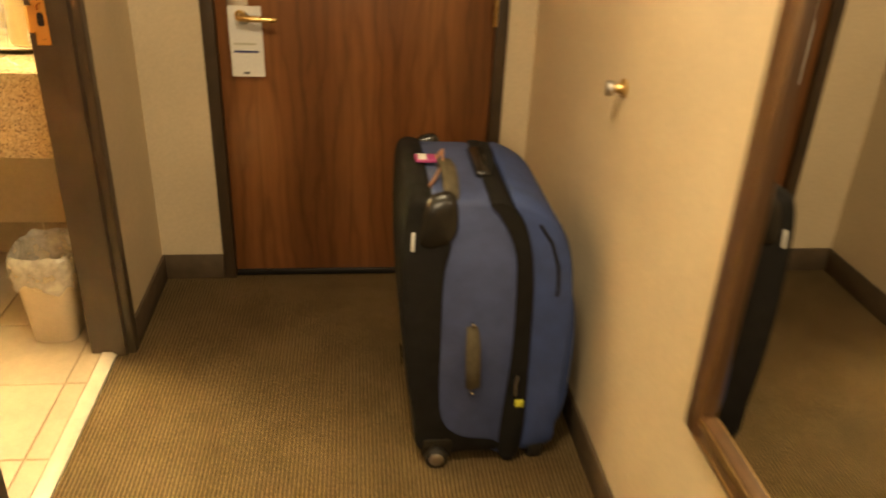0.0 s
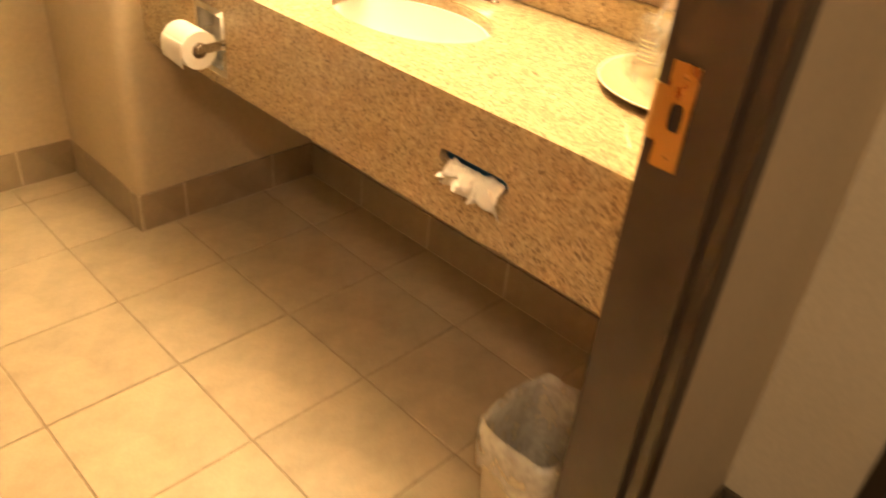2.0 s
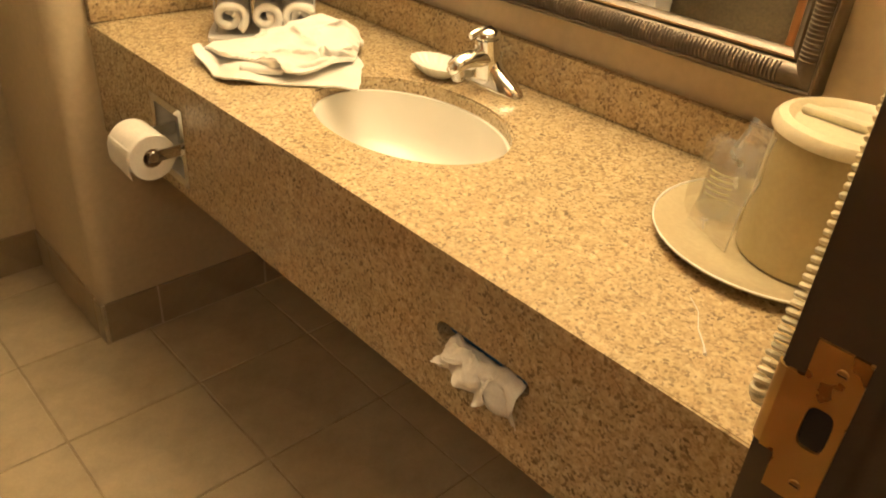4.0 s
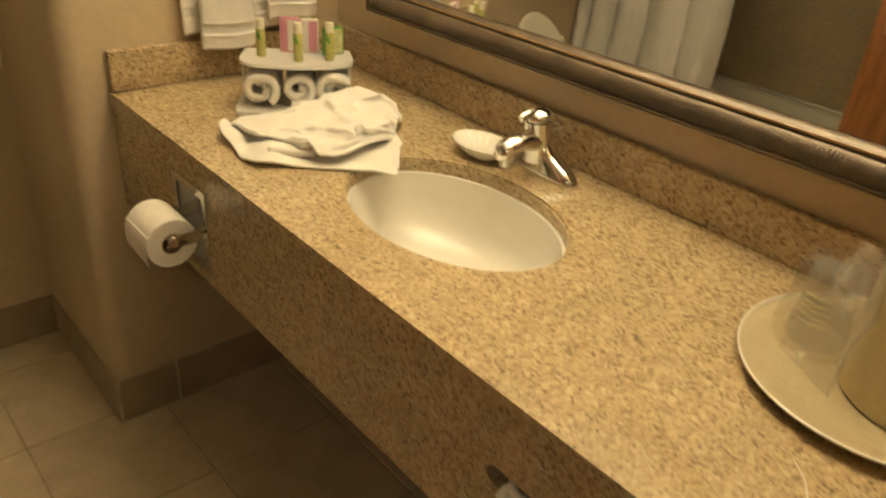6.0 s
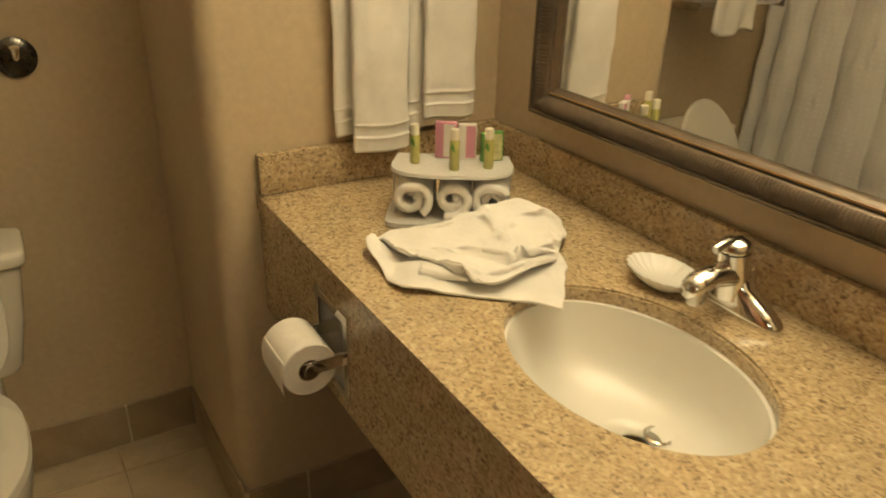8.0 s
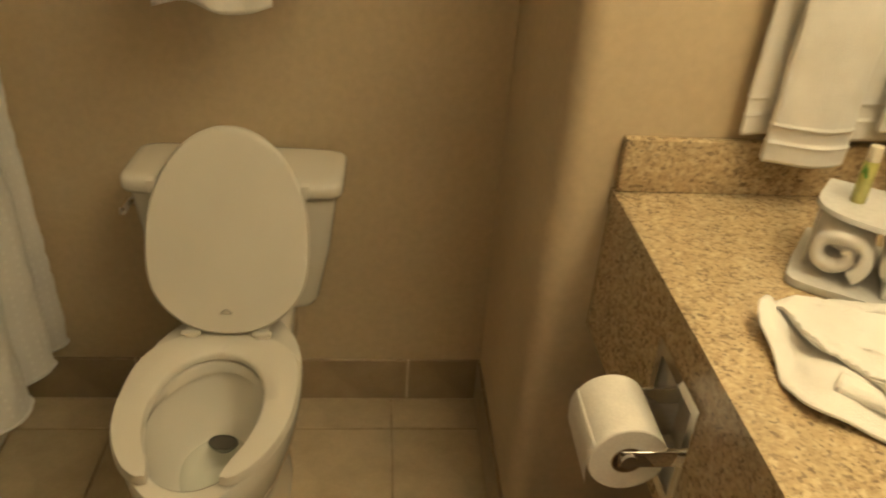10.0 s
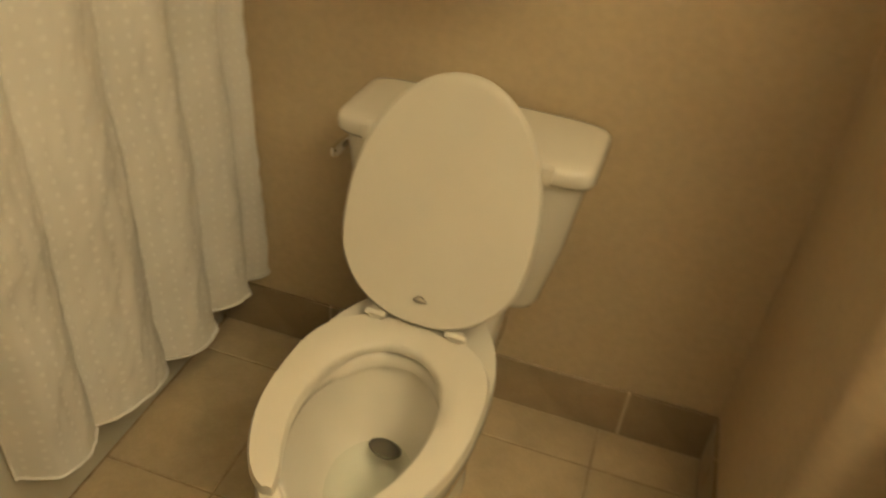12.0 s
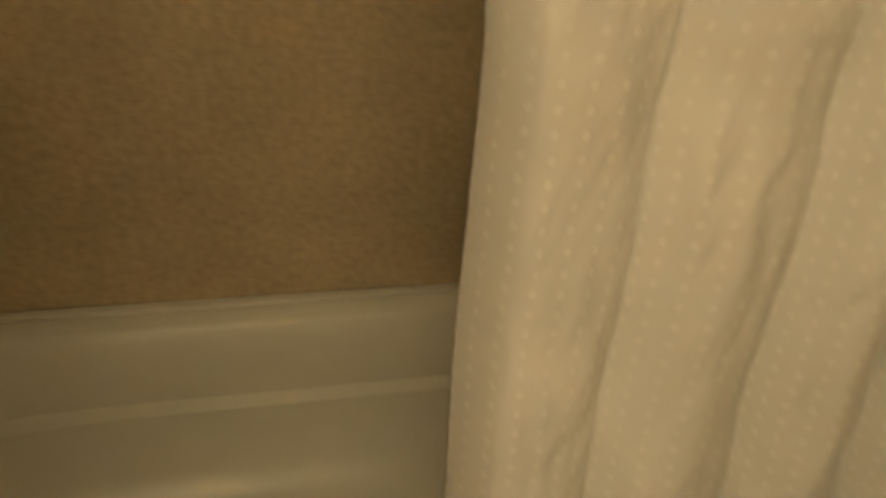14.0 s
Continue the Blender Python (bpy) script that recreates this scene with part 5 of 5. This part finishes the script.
        part("cap", lathe(bmesh.new(), ((0.0066, tall - 0.020), (0.0082, tall - 0.018), (0.0082, tall - 0.002), (0.0074, tall), (0.001, tall)), q, n=20), CAP, t)

    bottle(-0.070, -0.010, 0.074, PALEGREEN, "small yellow-green bottle with ivory cap")
    bottle(0.004, -0.040, 0.076, PALEGREEN, "small pale bottle with leaf label, at the shelf's front")
    bottle(0.066, -0.026, 0.075, WRAP, "small bottle with white leafy label and ivory cap")

    def packet(cx, cy, w, h, m, m2, label, turn):
        at2 = at @ Matrix.Translation((cx, cy, 0.1042)) @ Matrix.Rotation(turn, 4, "Z")
        t = thing("soap_packet", at2.translation, label, "packet")
        bm = boxed(-w / 2, w / 2, -0.006, 0.006, 0, h, bevel=0.002)
        bm.transform(at2)
        part("wrapper", bm, m, t)
        bm = boxed(-w * 0.1, w * 0.42, -0.0066, -0.0061, h * 0.05, h * 0.95)
        bm.transform(at2)
        part("panel", bm, m2, t)

    packet(-0.014, 0.026, 0.040, 0.070, PALEPINK, WRAP, "pink and white sachet standing on the shelf", -0.1)
    packet(0.026, 0.024, 0.034, 0.068, WRAP, PALEPINK, "white sachet with pink edge", 0.15)
    packet(0.072, 0.016, 0.044, 0.056, LEAFGREEN, PALEGREEN, "leaf-green wrapped soap standing on the shelf", 0.4)


amenity_stand()


def hanging_towel(y0, y1, x_front, front_z, back_z, seed, back_out, group):
    t = thing("hanging_towel", ((-2.16), (y0 + y1) / 2, front_z), "folded white terry towel hanging over a wall bar", "towel", group)
    bar_z = 1.46

    def fold(ya, yb, zlow, xf, thick, sd):
        """A folded length of towelling: rounded sides, soft waves, a woven band and a loose lower edge."""
        rings, n = [], 44
        ups = [0.08 + (bar_z - 0.07 - zlow) * (1 - k / 44) for k in range(44)] + [0.08 - 0.002 * k for k in range(41)]
        for k, up in enumerate(ups):
            z = zlow + up
            v = 1 - up / (bar_z + 0.010 - zlow)
            band = 1.0 if 0.034 < up < 0.056 else 0.0
            ridge = 1.0 if 0.030 < up < 0.034 or 0.056 < up < 0.061 else 0.0
            half = (yb - ya) / 2 * (0.965 + 0.035 * v + 0.02 * lump(z, 0, sd, 5.0, sd)) + 0.0015 * ridge
            deep = thick / 2 * (1.0 + 0.12 * lump(z, 1, sd, 8.0, sd)) * (0.74 if band else 1.0) + 0.0022 * ridge
            if up < 0.005:
                half, deep = half - 0.003 * (1 - up / 0.005), deep * (0.45 + 0.55 * up / 0.005)
            ring = []
            for x, y in around(n, 0, 0, deep, half, 3.2):
                wave = 0.0045 * math.sin(y * 52 + sd) * v + 0.004 * lump(y * 1.2, z, 0, 13, sd) + 0.0022 * lump(y, z, 0, 44, sd + 2)
                slump = 0.006 * lump(y, 0, 0, 11, sd + 4) * v
                ring.append(Vector((xf - thick / 2 + x + wave, (ya + yb) / 2 + y + 0.004 * lump(z, 0, 0, 6, sd + 3), z + slump)))
            rings.append(ring)
        return loft(bmesh.new(), rings)

    part("front_fold", fold(y0, y1, front_z, x_front + 0.004, 0.026, seed), TERRY, t, angle=180)
    part("back_fold", fold(y0 - back_out, y1 + back_out * 0.3, back_z, x_front - 0.034, 0.020, seed + 5), TERRY, t, angle=180)
    part("top_fold", loft(bmesh.new(), [[Vector((x_front - 0.019 + 0.019 * math.cos(a) * q, y, bar_z + 0.005 + 0.019 * math.sin(a) * q)) for q, a in [(1.2, math.pi * k / 8) for k in range(9)] + [(0.75, math.pi * k / 8) for k in range(8, -1, -1)]] for y in (y0 + 0.002, (y0 + y1) / 2, y1 - 0.002)]), TERRY, t)


hanging_towel(2.276, 2.400, -2.150, 0.944, 0.972, 1.0, 0.026, "towels on the bar")
hanging_towel(2.437, 2.557, -2.152, 0.992, 0.968, 6.0, 0.022, "towels on the bar")
bar = thing("towel_bar", (PIER, 2.42, 1.46), "chrome towel bar fixed to the wall", "towel bar")
part("bar", lathe(bmesh.new(), ((0.008, 0), (0.008, 0.44)), (-2.170, 2.20, 1.460), Matrix.Rotation(radians(-90), 4, "X"), 16), CHROME, bar)
for yy in (2.20, 2.63):
    part("bracket", lathe(bmesh.new(), ((0.024, 0), (0.024, 0.006), (0.011, 0.010), (0.011, 0.060), (0.001, 0.062)), (PIER, yy, 1.46), Matrix.Rotation(radians(90), 4, "Y"), 18), CHROME, bar)

ANTIQUE = plain("bronze_frame", (0.098, 0.072, 0.046), 0.42, metal=0.35, vary=0.25, scale=18, bump=0.1)


def vanity_mirror():
    m = thing("vanity_mirror", (-1.46, NORTH, 1.03), "wide mirror in ribbed bronze frame above the counter", "mirror")
    x0, x1, z0, z1, w = -2.006, -0.838, 1.032, 1.98, 0.058
    y = NORTH - 0.0005
    prof = [(0.0, 0.0), (0.0, 0.036), (0.003, 0.040), (0.007, 0.040), (0.009, 0.036), (0.012, 0.037), (0.020, 0.041), (0.030, 0.039), (0.039, 0.030), (0.042, 0.024), (0.046, 0.026), (0.049, 0.023), (0.052, 0.017), (0.058, 0.014), (0.058, 0.0)]

    def rail(a, b, inward):
        """A mitred moulding from corner a to corner b (x, z)."""
        a, b, inward = Vector((a[0], 0, a[1])), Vector((b[0], 0, b[1])), Vector((inward[0], 0, inward[1]))
        d = (b - a).normalized()
        rings = []
        for end, s in ((a, 1), (b, -1)):
            rings.append([end + inward * p + d * (p * s) + Vector((0, y - h, 0)) for p, h in prof])
        return loft(bmesh.new(), rings)

    def ribs(a, b, inward, host):
        a, b, inward = Vector((a[0], 0, a[1])), Vector((b[0], 0, b[1])), Vector((inward[0], 0, inward[1]))
        d, bm = (b - a).normalized(), bmesh.new()
        count = int(((b - a).length - 0.10) / 0.0066)
        for i in range(count):
            o = a + d * (0.05 + i * 0.0066)
            tube(bm, [o + inward * p + Vector((0, y - h - 0.0004, 0)) for p, h in ((0.011, 0.0368), (0.020, 0.0412), (0.030, 0.0392), (0.039, 0.0302))], 0.0019, 5)
        part("ribbing", bm, ANTIQUE, host)["kind"] = "stuff"

    for n, a, b, i in (("bottom_rail", (x0, z0), (x1, z0), (0, 1)), ("top_rail", (x0, z1), (x1, z1), (0, -1)), ("side_rail", (x0, z0), (x0, z1), (1, 0)), ("side_rail", (x1, z0), (x1, z1), (-1, 0))):
        r = part(n, rail(a, b, i), ANTIQUE, m, angle=50)
        ribs(a, b, i, r)
    for zz in (z0 + 0.0475,):
        part("gilt_line", boxed(x0 + 0.048, x1 - 0.048, y - 0.0268, y - 0.0245, zz - 0.0015, zz + 0.0015), GILT, m)
    part("glass", boxed(x0 + w - 0.006, x1 - w + 0.006, y - 0.012, y - 0.006, z0 + w - 0.006, z1 - w + 0.006), MIRRORGLASS, m)
    # it hangs slightly askew, the foot and one side off the wall
    hang = Matrix.Translation((x1, y, z1)) @ Matrix.Rotation(radians(1.0), 4, "Z") @ Matrix.Rotation(radians(-0.75), 4, "X") @ Matrix.Translation((-x1, -y, -z1))
    for o in m.children_recursive:
        o.data.transform(hang)


vanity_mirror()


def vanity_light():
    v = thing("vanity_light", (-1.42, NORTH, 2.12), "wall light with frosted shades above the mirror", "wall light")
    part("back_plate", boxed(-1.72, -1.12, NORTH - 0.03, NORTH - 0.0005, 2.11, 2.20, bevel=0.006), ANTIQUE, v)
    glow, t, b = nodes_of("lit_shade")
    b.inputs["Emission Color"].default_value, b.inputs["Emission Strength"].default_value = (1.0, 0.80, 0.54, 1), 3.0
    for x in (-1.62, -1.42, -1.22):
        part("shade", lathe(bmesh.new(), ((0.02, 0.0), (0.05, -0.02), (0.06, -0.07), (0.058, -0.07), (0.048, -0.02), (0.02, -0.004)), (x, NORTH - 0.13, 2.22), n=24), glow, v)
        part("arm", tube(bmesh.new(), [(x, NORTH - 0.03, 2.16), (x, NORTH - 0.08, 2.20), (x, NORTH - 0.13, 2.222)], 0.008, 8), ANTIQUE, v)


vanity_light()


# ---- ice bucket and cup on a tray ----
TAUPE = plain("taupe_plastic", (0.40, 0.335, 0.170), 0.32, vary=0.08, scale=10, bump=0.06)
CREAM = plain("cream_plastic", (0.64, 0.58, 0.41), 0.35, vary=0.05, bump=0.03)


def ice_service():
    t = thing("serving_tray", (-0.765, 2.46, TOP), "round tan plastic tray on the granite counter", "tray")
    c = (-0.771, 2.472, TOP)
    part("dish", lathe(bmesh.new(), ((0.001, 0.0005), (0.120, 0.0005), (0.150, 0.006), (0.172, 0.016), (0.174, 0.018), (0.170, 0.0185), (0.148, 0.0095), (0.118, 0.004), (0.001, 0.004)), c, n=64), plain("tan_tray", (0.50, 0.425, 0.27), 0.22, vary=0.06, bump=0.03), t)
    part("rim", lathe(bmesh.new(), ((0.1705, 0.0186), (0.1735, 0.0182), (0.1738, 0.0200), (0.1715, 0.0205), (0.1705, 0.0186)), c, n=64, cap0=False, cap1=False), SINKWHITE, t, "pale tray rim")
    b = thing("ice_bucket", (-0.715, 2.475, TOP + 0.005), "taupe plastic ice bucket with cream lid", "ice bucket")
    q = (-0.728, 2.478, TOP + 0.0046)
    part("body", lathe(bmesh.new(), ((0.001, 0.0), (0.092, 0.0), (0.096, 0.004), (0.089, 0.170), (0.089, 0.176), (0.083, 0.176), (0.088, 0.01), (0.001, 0.008)), q, n=48), TAUPE, b)
    lid = part("lid", lathe(bmesh.new(), ((0.093, 0.176), (0.096, 0.178), (0.096, 0.186), (0.091, 0.193), (0.080, 0.196), (0.074, 0.192), (0.070, 0.187), (0.001, 0.186)), q, n=48), CREAM, b, "cream lid with recessed grip")
    part("grip", boxed(q[0] - 0.068, q[0] + 0.068, q[1] - 0.009, q[1] + 0.009, q[2] + 0.1862, q[2] + 0.198, bevel=0.005), CREAM, lid)
    k = thing("wrapped_cup", (-0.87, 2.47, TOP + 0.005), "clear plastic cup with green print in a film bag", "cup")
    p = (-0.868, 2.488, TOP + 0.0062)
    part("cup", lathe(bmesh.new(), ((0.037, 0.0), (0.038, 0.002), (0.030, 0.098), (0.028, 0.102), (0.001, 0.102), (0.001, 0.100), (0.027, 0.100), (0.0288, 0.097), (0.0362, 0.003)), p, n=36, cap0=False, cap1=False), CLEAR_FILM, k)
    for i in range(5):
        z = 0.034 + i * 0.009
        r = 0.0385 - z * 0.0816
        arc = [(p[0] + r * math.cos(a), p[1] + r * math.sin(a), p[2] + z) for a in [radians(-120 + 9 * j) for j in range(8)]]
        part("green_text_bar", tube(bmesh.new(), arc, 0.0010, 5), PALEGREEN, k)

    def bag(u, v):
        a = u * 2 * math.pi
        r = 0.050 - 0.012 * v + 0.006 * lump(math.cos(a), math.sin(a), v, 2.5, 4.0)
        cx, cy = p[0] + 0.004, p[1] - 0.006
        x, y = cx + r * 1.15 * math.cos(a), cy + r * math.sin(a)
        if v > 0.9:
            x, y = cx + (x - cx) * (1 - (v - 0.9) * 5), cy + (y - cy) * (1 - (v - 0.9) * 5)
        return Vector((x, y, p[2] + 0.0005 + 0.122 * v))

    part("bag", sheet(bag, 40, 14), CLEAR_FILM, k, "thin crumpled film bag", angle=30)
    w = thing("film_wrapper", (-0.80, 2.43, TOP + 0.01), "crumpled clear film wrapper leaning on the bucket", "wrapper")

    def flap(u, v):
        base = Vector((-0.885, 2.425, 0.0)).lerp(Vector((-0.800, 2.378, 0.0)), u)
        top = Vector((-0.838, 2.446, 0.168)).lerp(Vector((-0.785, 2.405, 0.166)), u)
        q2 = base.lerp(top, v)
        return Vector((q2.x + 0.006 * lump(u, v, 0, 4, 8), q2.y + 0.008 * lump(u, v, 1, 5, 2), TOP + 0.0085 + q2.z))

    part("film", sheet(flap, 16, 22), PAPER_FILM, w, angle=30)
    seam = [flap(1.0, k / 14) + Vector((0.0004, -0.0006, 0)) for k in range(15)]
    part("sealed_seam", tube(bmesh.new(), seam, 0.0014, 6), PAPER_FILM, w)


ice_service()


def hair_dryer_cord():
    d = thing("hair_dryer", (EAST, 2.12, 1.45), "cream wall hair dryer with a coiled cord hanging down", "hair dryer")
    part("cradle", boxed(EAST - 0.055, EAST - 0.0005, 2.07, 2.19, 1.38, 1.56, bevel=0.015, seg=3), CREAM, d)
    part("barrel", lathe(bmesh.new(), ((0.001, -0.09), (0.03, -0.09), (0.038, -0.05), (0.038, 0.05), (0.028, 0.08), (0.001, 0.08)), (EAST - 0.085, 2.13, 1.56), Matrix.Rotation(radians(90), 4, "X"), 24), CREAM, d)
    path = []
    low = [Vector(p) for p in ((-0.600, 2.150, 1.385), (-0.600, 2.130, 1.232), (-0.594, 2.092, 1.112), (-0.592, 2.056, 1.012), (-0.591, 2.041, 0.974), (-0.591, 2.066, 0.960), (-0.591, 2.104, 0.990), (-0.593, 2.140, 1.085), (-0.596, 2.160, 1.24), (-0.596, 2.180, 1.50))]
    for i in range(len(low) - 1):
        p0, p1, p2, p3 = low[max(i - 1, 0)], low[i], low[i + 1], low[min(i + 2, len(low) - 1)]
        steps = max(4, int((p2 - p1).length / 0.0009))
        for k in range(steps):
            t = k / steps
            path.append(0.5 * (2 * p1 + (p2 - p0) * t + (2 * p0 - 5 * p1 + 4 * p2 - p3) * t * t + (3 * p1 - p0 - 3 * p2 + p3) * t ** 3))
    pts, turn, run, side = [], 0.0, 0.0, Vector((1, 0, 0))
    for i, p in enumerate(path):
        f = (path[min(i + 1, len(path) - 1)] - path[max(i - 1, 0)]).normalized()
        u = (side - f * side.dot(f)).normalized()
        w = f.cross(u)
        if i:
            turn += (p - path[i - 1]).length / 0.0080 * 2 * math.pi
        pts.append(p + u * (0.0088 * math.cos(turn)) + w * (0.0088 * math.sin(turn)))
    part("coiled_cord", tube(bmesh.new(), pts, 0.0031, 6), CREAM, d, "cream coiled cord")


hair_dryer_cord()


def loose_thread():
    t = thing("thread", (-0.80, 2.27, TOP), "short white thread lying on the granite counter", "thread")
    part("strand", tube(bmesh.new(), [(-0.775, 2.262, TOP + 0.0008), (-0.752, 2.243, TOP + 0.0008), (-0.733, 2.212, TOP + 0.0008), (-0.712, 2.190, TOP + 0.0010), (-0.702, 2.176, TOP + 0.0012)], [0.0004, 0.0006, 0.0008, 0.0012, 0.0022], 6), SINKWHITE, t)


loose_thread()


# ---- towels over the toilet, bathroom door ----
def towel_rack():
    r = thing("towel_rack", (WEST, 1.42, 1.09), "chrome towel shelf on the wall above the toilet", "towel rack")
    for x in (-2.66, -2.60, -2.54, -2.49):
        part("rail", lathe(bmesh.new(), ((0.006, 0), (0.006, 0.42)), (x, 1.20, 1.135), Matrix.Rotation(radians(-90), 4, "X"), 12), CHROME, r)
    for y in (1.20, 1.62):
        part("bracket", boxed(WEST + 0.001, -2.47, y - 0.005, y + 0.005, 1.122, 1.148, bevel=0.003), CHROME, r)
    for k, (hang, inset) in enumerate(((0.0, 0.0), (0.018, 0.022))):
        t = thing("bath_towel", (-2.56, 1.42, 1.14 + k * 0.03), "folded white bath towel drooping over the shelf front", "towel", "towels on the shelf")
        y0, y1 = 1.362 + k * 0.012, 1.552 - k * 0.012
        out = -2.468 + 0.014 * (1 - k)

        def shape(u, v, y0=y0, y1=y1, out=out, hang=hang, k=k):
            y = y0 + (y1 - y0) * u
            top = 1.150 + 0.032 * k
            if v < 0.6:
                x, z = -2.69 + (out - 0.02 + 2.69) * (v / 0.6), top + 0.03
            elif v < 0.72:
                a = (v - 0.6) / 0.12 * math.pi / 2
                x, z = out - 0.02 + 0.02 * math.sin(a), top + 0.01 + 0.02 * math.cos(a)
            else:
                x, z = out, top + 0.01 - (v - 0.72) / 0.28 * (top + 0.01 - 1.050 - hang - 0.010 * math.sin(7.0 * u + k))
            return Vector((x + 0.010 * lump(y, z, 0, 12, k + 2.0) + 0.006 * math.sin(16 * u), y, z + 0.004 * lump(x, y, 0, 10, k)))

        thicken(part("fold", sheet(shape, 14, 44), TERRY, t, angle=180), 0.013, -1.0)


towel_rack()


def wall_rosette():
    r = thing("robe_hook", (WEST, 1.729, 1.08), "dark round metal rosette with an added peg on the wall", "hook")
    turn = Matrix.Rotation(radians(90), 4, "Y")
    part("rose", lathe(bmesh.new(), ((0.044, 0.0005), (0.044, 0.006), (0.038, 0.011), (0.020, 0.014), (0.001, 0.015)), (WEST, 1.729, 1.082), turn, 28), metal_material("dark_bronze", (0.10, 0.095, 0.085), 0.2), r)
    # the peg is an addition to the plain rosette
    part("peg", tube(bmesh.new(), [(WEST + 0.01, 1.729, 1.082), (WEST + 0.03, 1.729, 1.085), (WEST + 0.048, 1.729, 1.096), (WEST + 0.052, 1.729, 1.112)], [0.010, 0.009, 0.008, 0.010], 12), CHROME, r)


wall_rosette()


def bath_door():
    d = thing("door_3", (EAST, JAMB_S, 0), "open oak-veneered bathroom door standing into the bathroom", "door", kind="structure")
    m = Matrix.Translation((EAST - 0.02, JAMB_S + 0.005, 0)) @ Matrix.Rotation(radians(83), 4, "Z")
    bm = boxed(0.0, 0.042, 0.0, 0.885, 0.012, 2.035, bevel=0.002)
    bm.transform(m)
    part("slab", bm, BATHDOORWOOD, d)
    for s, x in ((-1, 0.0), (1, 0.042)):
        base = m @ Vector((x, 0.82, 1.0))
        turn = m.to_3x3().to_4x4() @ Matrix.Rotation(radians(90 * s), 4, "Y")
        k = part("knob", lathe(bmesh.new(), ((0.030, 0), (0.030, 0.006), (0.012, 0.010), (0.011, 0.035), (0.024, 0.045), (0.027, 0.056), (0.020, 0.066), (0.001, 0.069)), base, turn, 24), BRASS, d, "polished brass knob")
    for z in (0.25, 1.05, 1.85):
        part("hinge", lathe(bmesh.new(), ((0.001, -0.045), (0.007, -0.045), (0.007, 0.045), (0.001, 0.045)), (EAST - 0.018, JAMB_S + 0.002, z), n=12), BRASS, d)


bath_door()


# ---- skirting and floor tiles ----
def skirting(name, x0, x1, y0, y1, h=0.1):
    tagged(shell(name, boxed(x0, x1, y0, y1, 0.0005, h, bevel=0.003), BASEDARK), "dark brown skirting along the hall wall", kind="structure")


skirting("baseboard_hall_west", HALL_W + 0.0005, HALL_W + 0.011, JAMB_N + 0.045, ENTRY - 0.012)
skirting("baseboard_entry", HALL_W + 0.0005, -0.2035, ENTRY - 0.011, ENTRY - 0.0005)
skirting("baseboard_entry_right", 0.8185, HALL_E - 0.012, ENTRY - 0.011, ENTRY - 0.0005)
skirting("baseboard_hall_east", HALL_E - 0.011, HALL_E - 0.0005, -2.2, ENTRY - 0.0005)
skirting("baseboard_hall_south", HALL_W + 0.0005, HALL_W + 0.011, -0.05, JAMB_S - 0.045)

PITCH, GAP, LINE_X, LINE_Y = 0.335, 0.005, -1.592, 1.776


def piece(cache, sx, sy, sz, material):
    key = (round(sx, 4), round(sy, 4), round(sz, 4), material.name)
    if key not in cache:
        ob = shell("tile", boxed(-sx / 2, sx / 2, -sy / 2, sy / 2, -sz / 2, sz / 2, bevel=0.0018, seg=1), material)
        cache[key] = ob.data
        bpy.data.objects.remove(ob)
    return cache[key]


CACHE = {}


def cuts(lo, hi, line):
    """Joint positions between lo and hi on the tile grid."""
    k = math.ceil((lo - line) / PITCH + 1e-6)
    out = [lo]
    while line + k * PITCH < hi - 0.012:
        if line + k * PITCH > lo + 0.012:
            out.append(line + k * PITCH)
        k += 1
    return out + [hi]


def lay_tiles(host, x0, x1, y0, y1):
    xs, ys = cuts(x0, x1, LINE_X), cuts(y0, y1, LINE_Y)
    for a, b in zip(xs, xs[1:]):
        for c, d in zip(ys, ys[1:]):
            if b < PIER and c > ALCOVE:
                continue
            ob = new("tile", piece(CACHE, b - a - GAP, d - c - GAP, 0.008, TILE))
            ob.location = ((a + b) / 2, (c + d) / 2, -0.004 + random.uniform(-0.0003, 0.0003))
            ob.parent = host


lay_tiles(floor, WEST + 0.002, -0.522, 0.872, NORTH - 0.002)


def tile_base(name, a, b, axis, at, out):
    """A course of base tiles along one wall; out: which way it faces."""
    x0, x1 = (a, b) if axis == "x" else (min(at, at + out * 0.009), max(at, at + out * 0.009))
    y0, y1 = (a, b) if axis == "y" else (min(at, at + out * 0.009), max(at, at + out * 0.009))
    host = tagged(shell(name, boxed(x0 + 0.001, x1 - 0.001, y0 + 0.001, y1 - 0.001, 0.0, 0.1275), GROUTPALE), "brown ceramic base tiles along the wall", kind="structure")
    pos = cuts(a, b, LINE_X if axis == "x" else LINE_Y + 0.04)
    for p, q in zip(pos, pos[1:]):
        long = q - p - 0.0045
        ob = new("tile", piece(CACHE, long if axis == "x" else 0.0085, long if axis == "y" else 0.0085, 0.126, BASETILE))
        mid = (p + q) / 2
        ob.location = (mid, at + out * 0.0048, 0.0655) if axis == "x" else (at + out * 0.0048, mid, 0.0655)
        ob.parent = host


tile_base("baseboard_alcove_west", 0.872, ALCOVE - 0.0005, "y", WEST, 1)
tile_base("baseboard_alcove_north", WEST + 0.0105, PIER + 0.009, "x", ALCOVE, -1)
tile_base("baseboard_pier", ALCOVE + 0.0005, NORTH - 0.0005, "y", PIER, 1)
tile_base("baseboard_north", PIER + 0.0105, EAST - 0.0105, "x", NORTH, -1)
tile_base("baseboard_east", JAMB_N + 0.046, NORTH - 0.0005, "y", EAST, -1)
tile_base("baseboard_south", -1.09, EAST - 0.0105, "x", 0.87, 1)
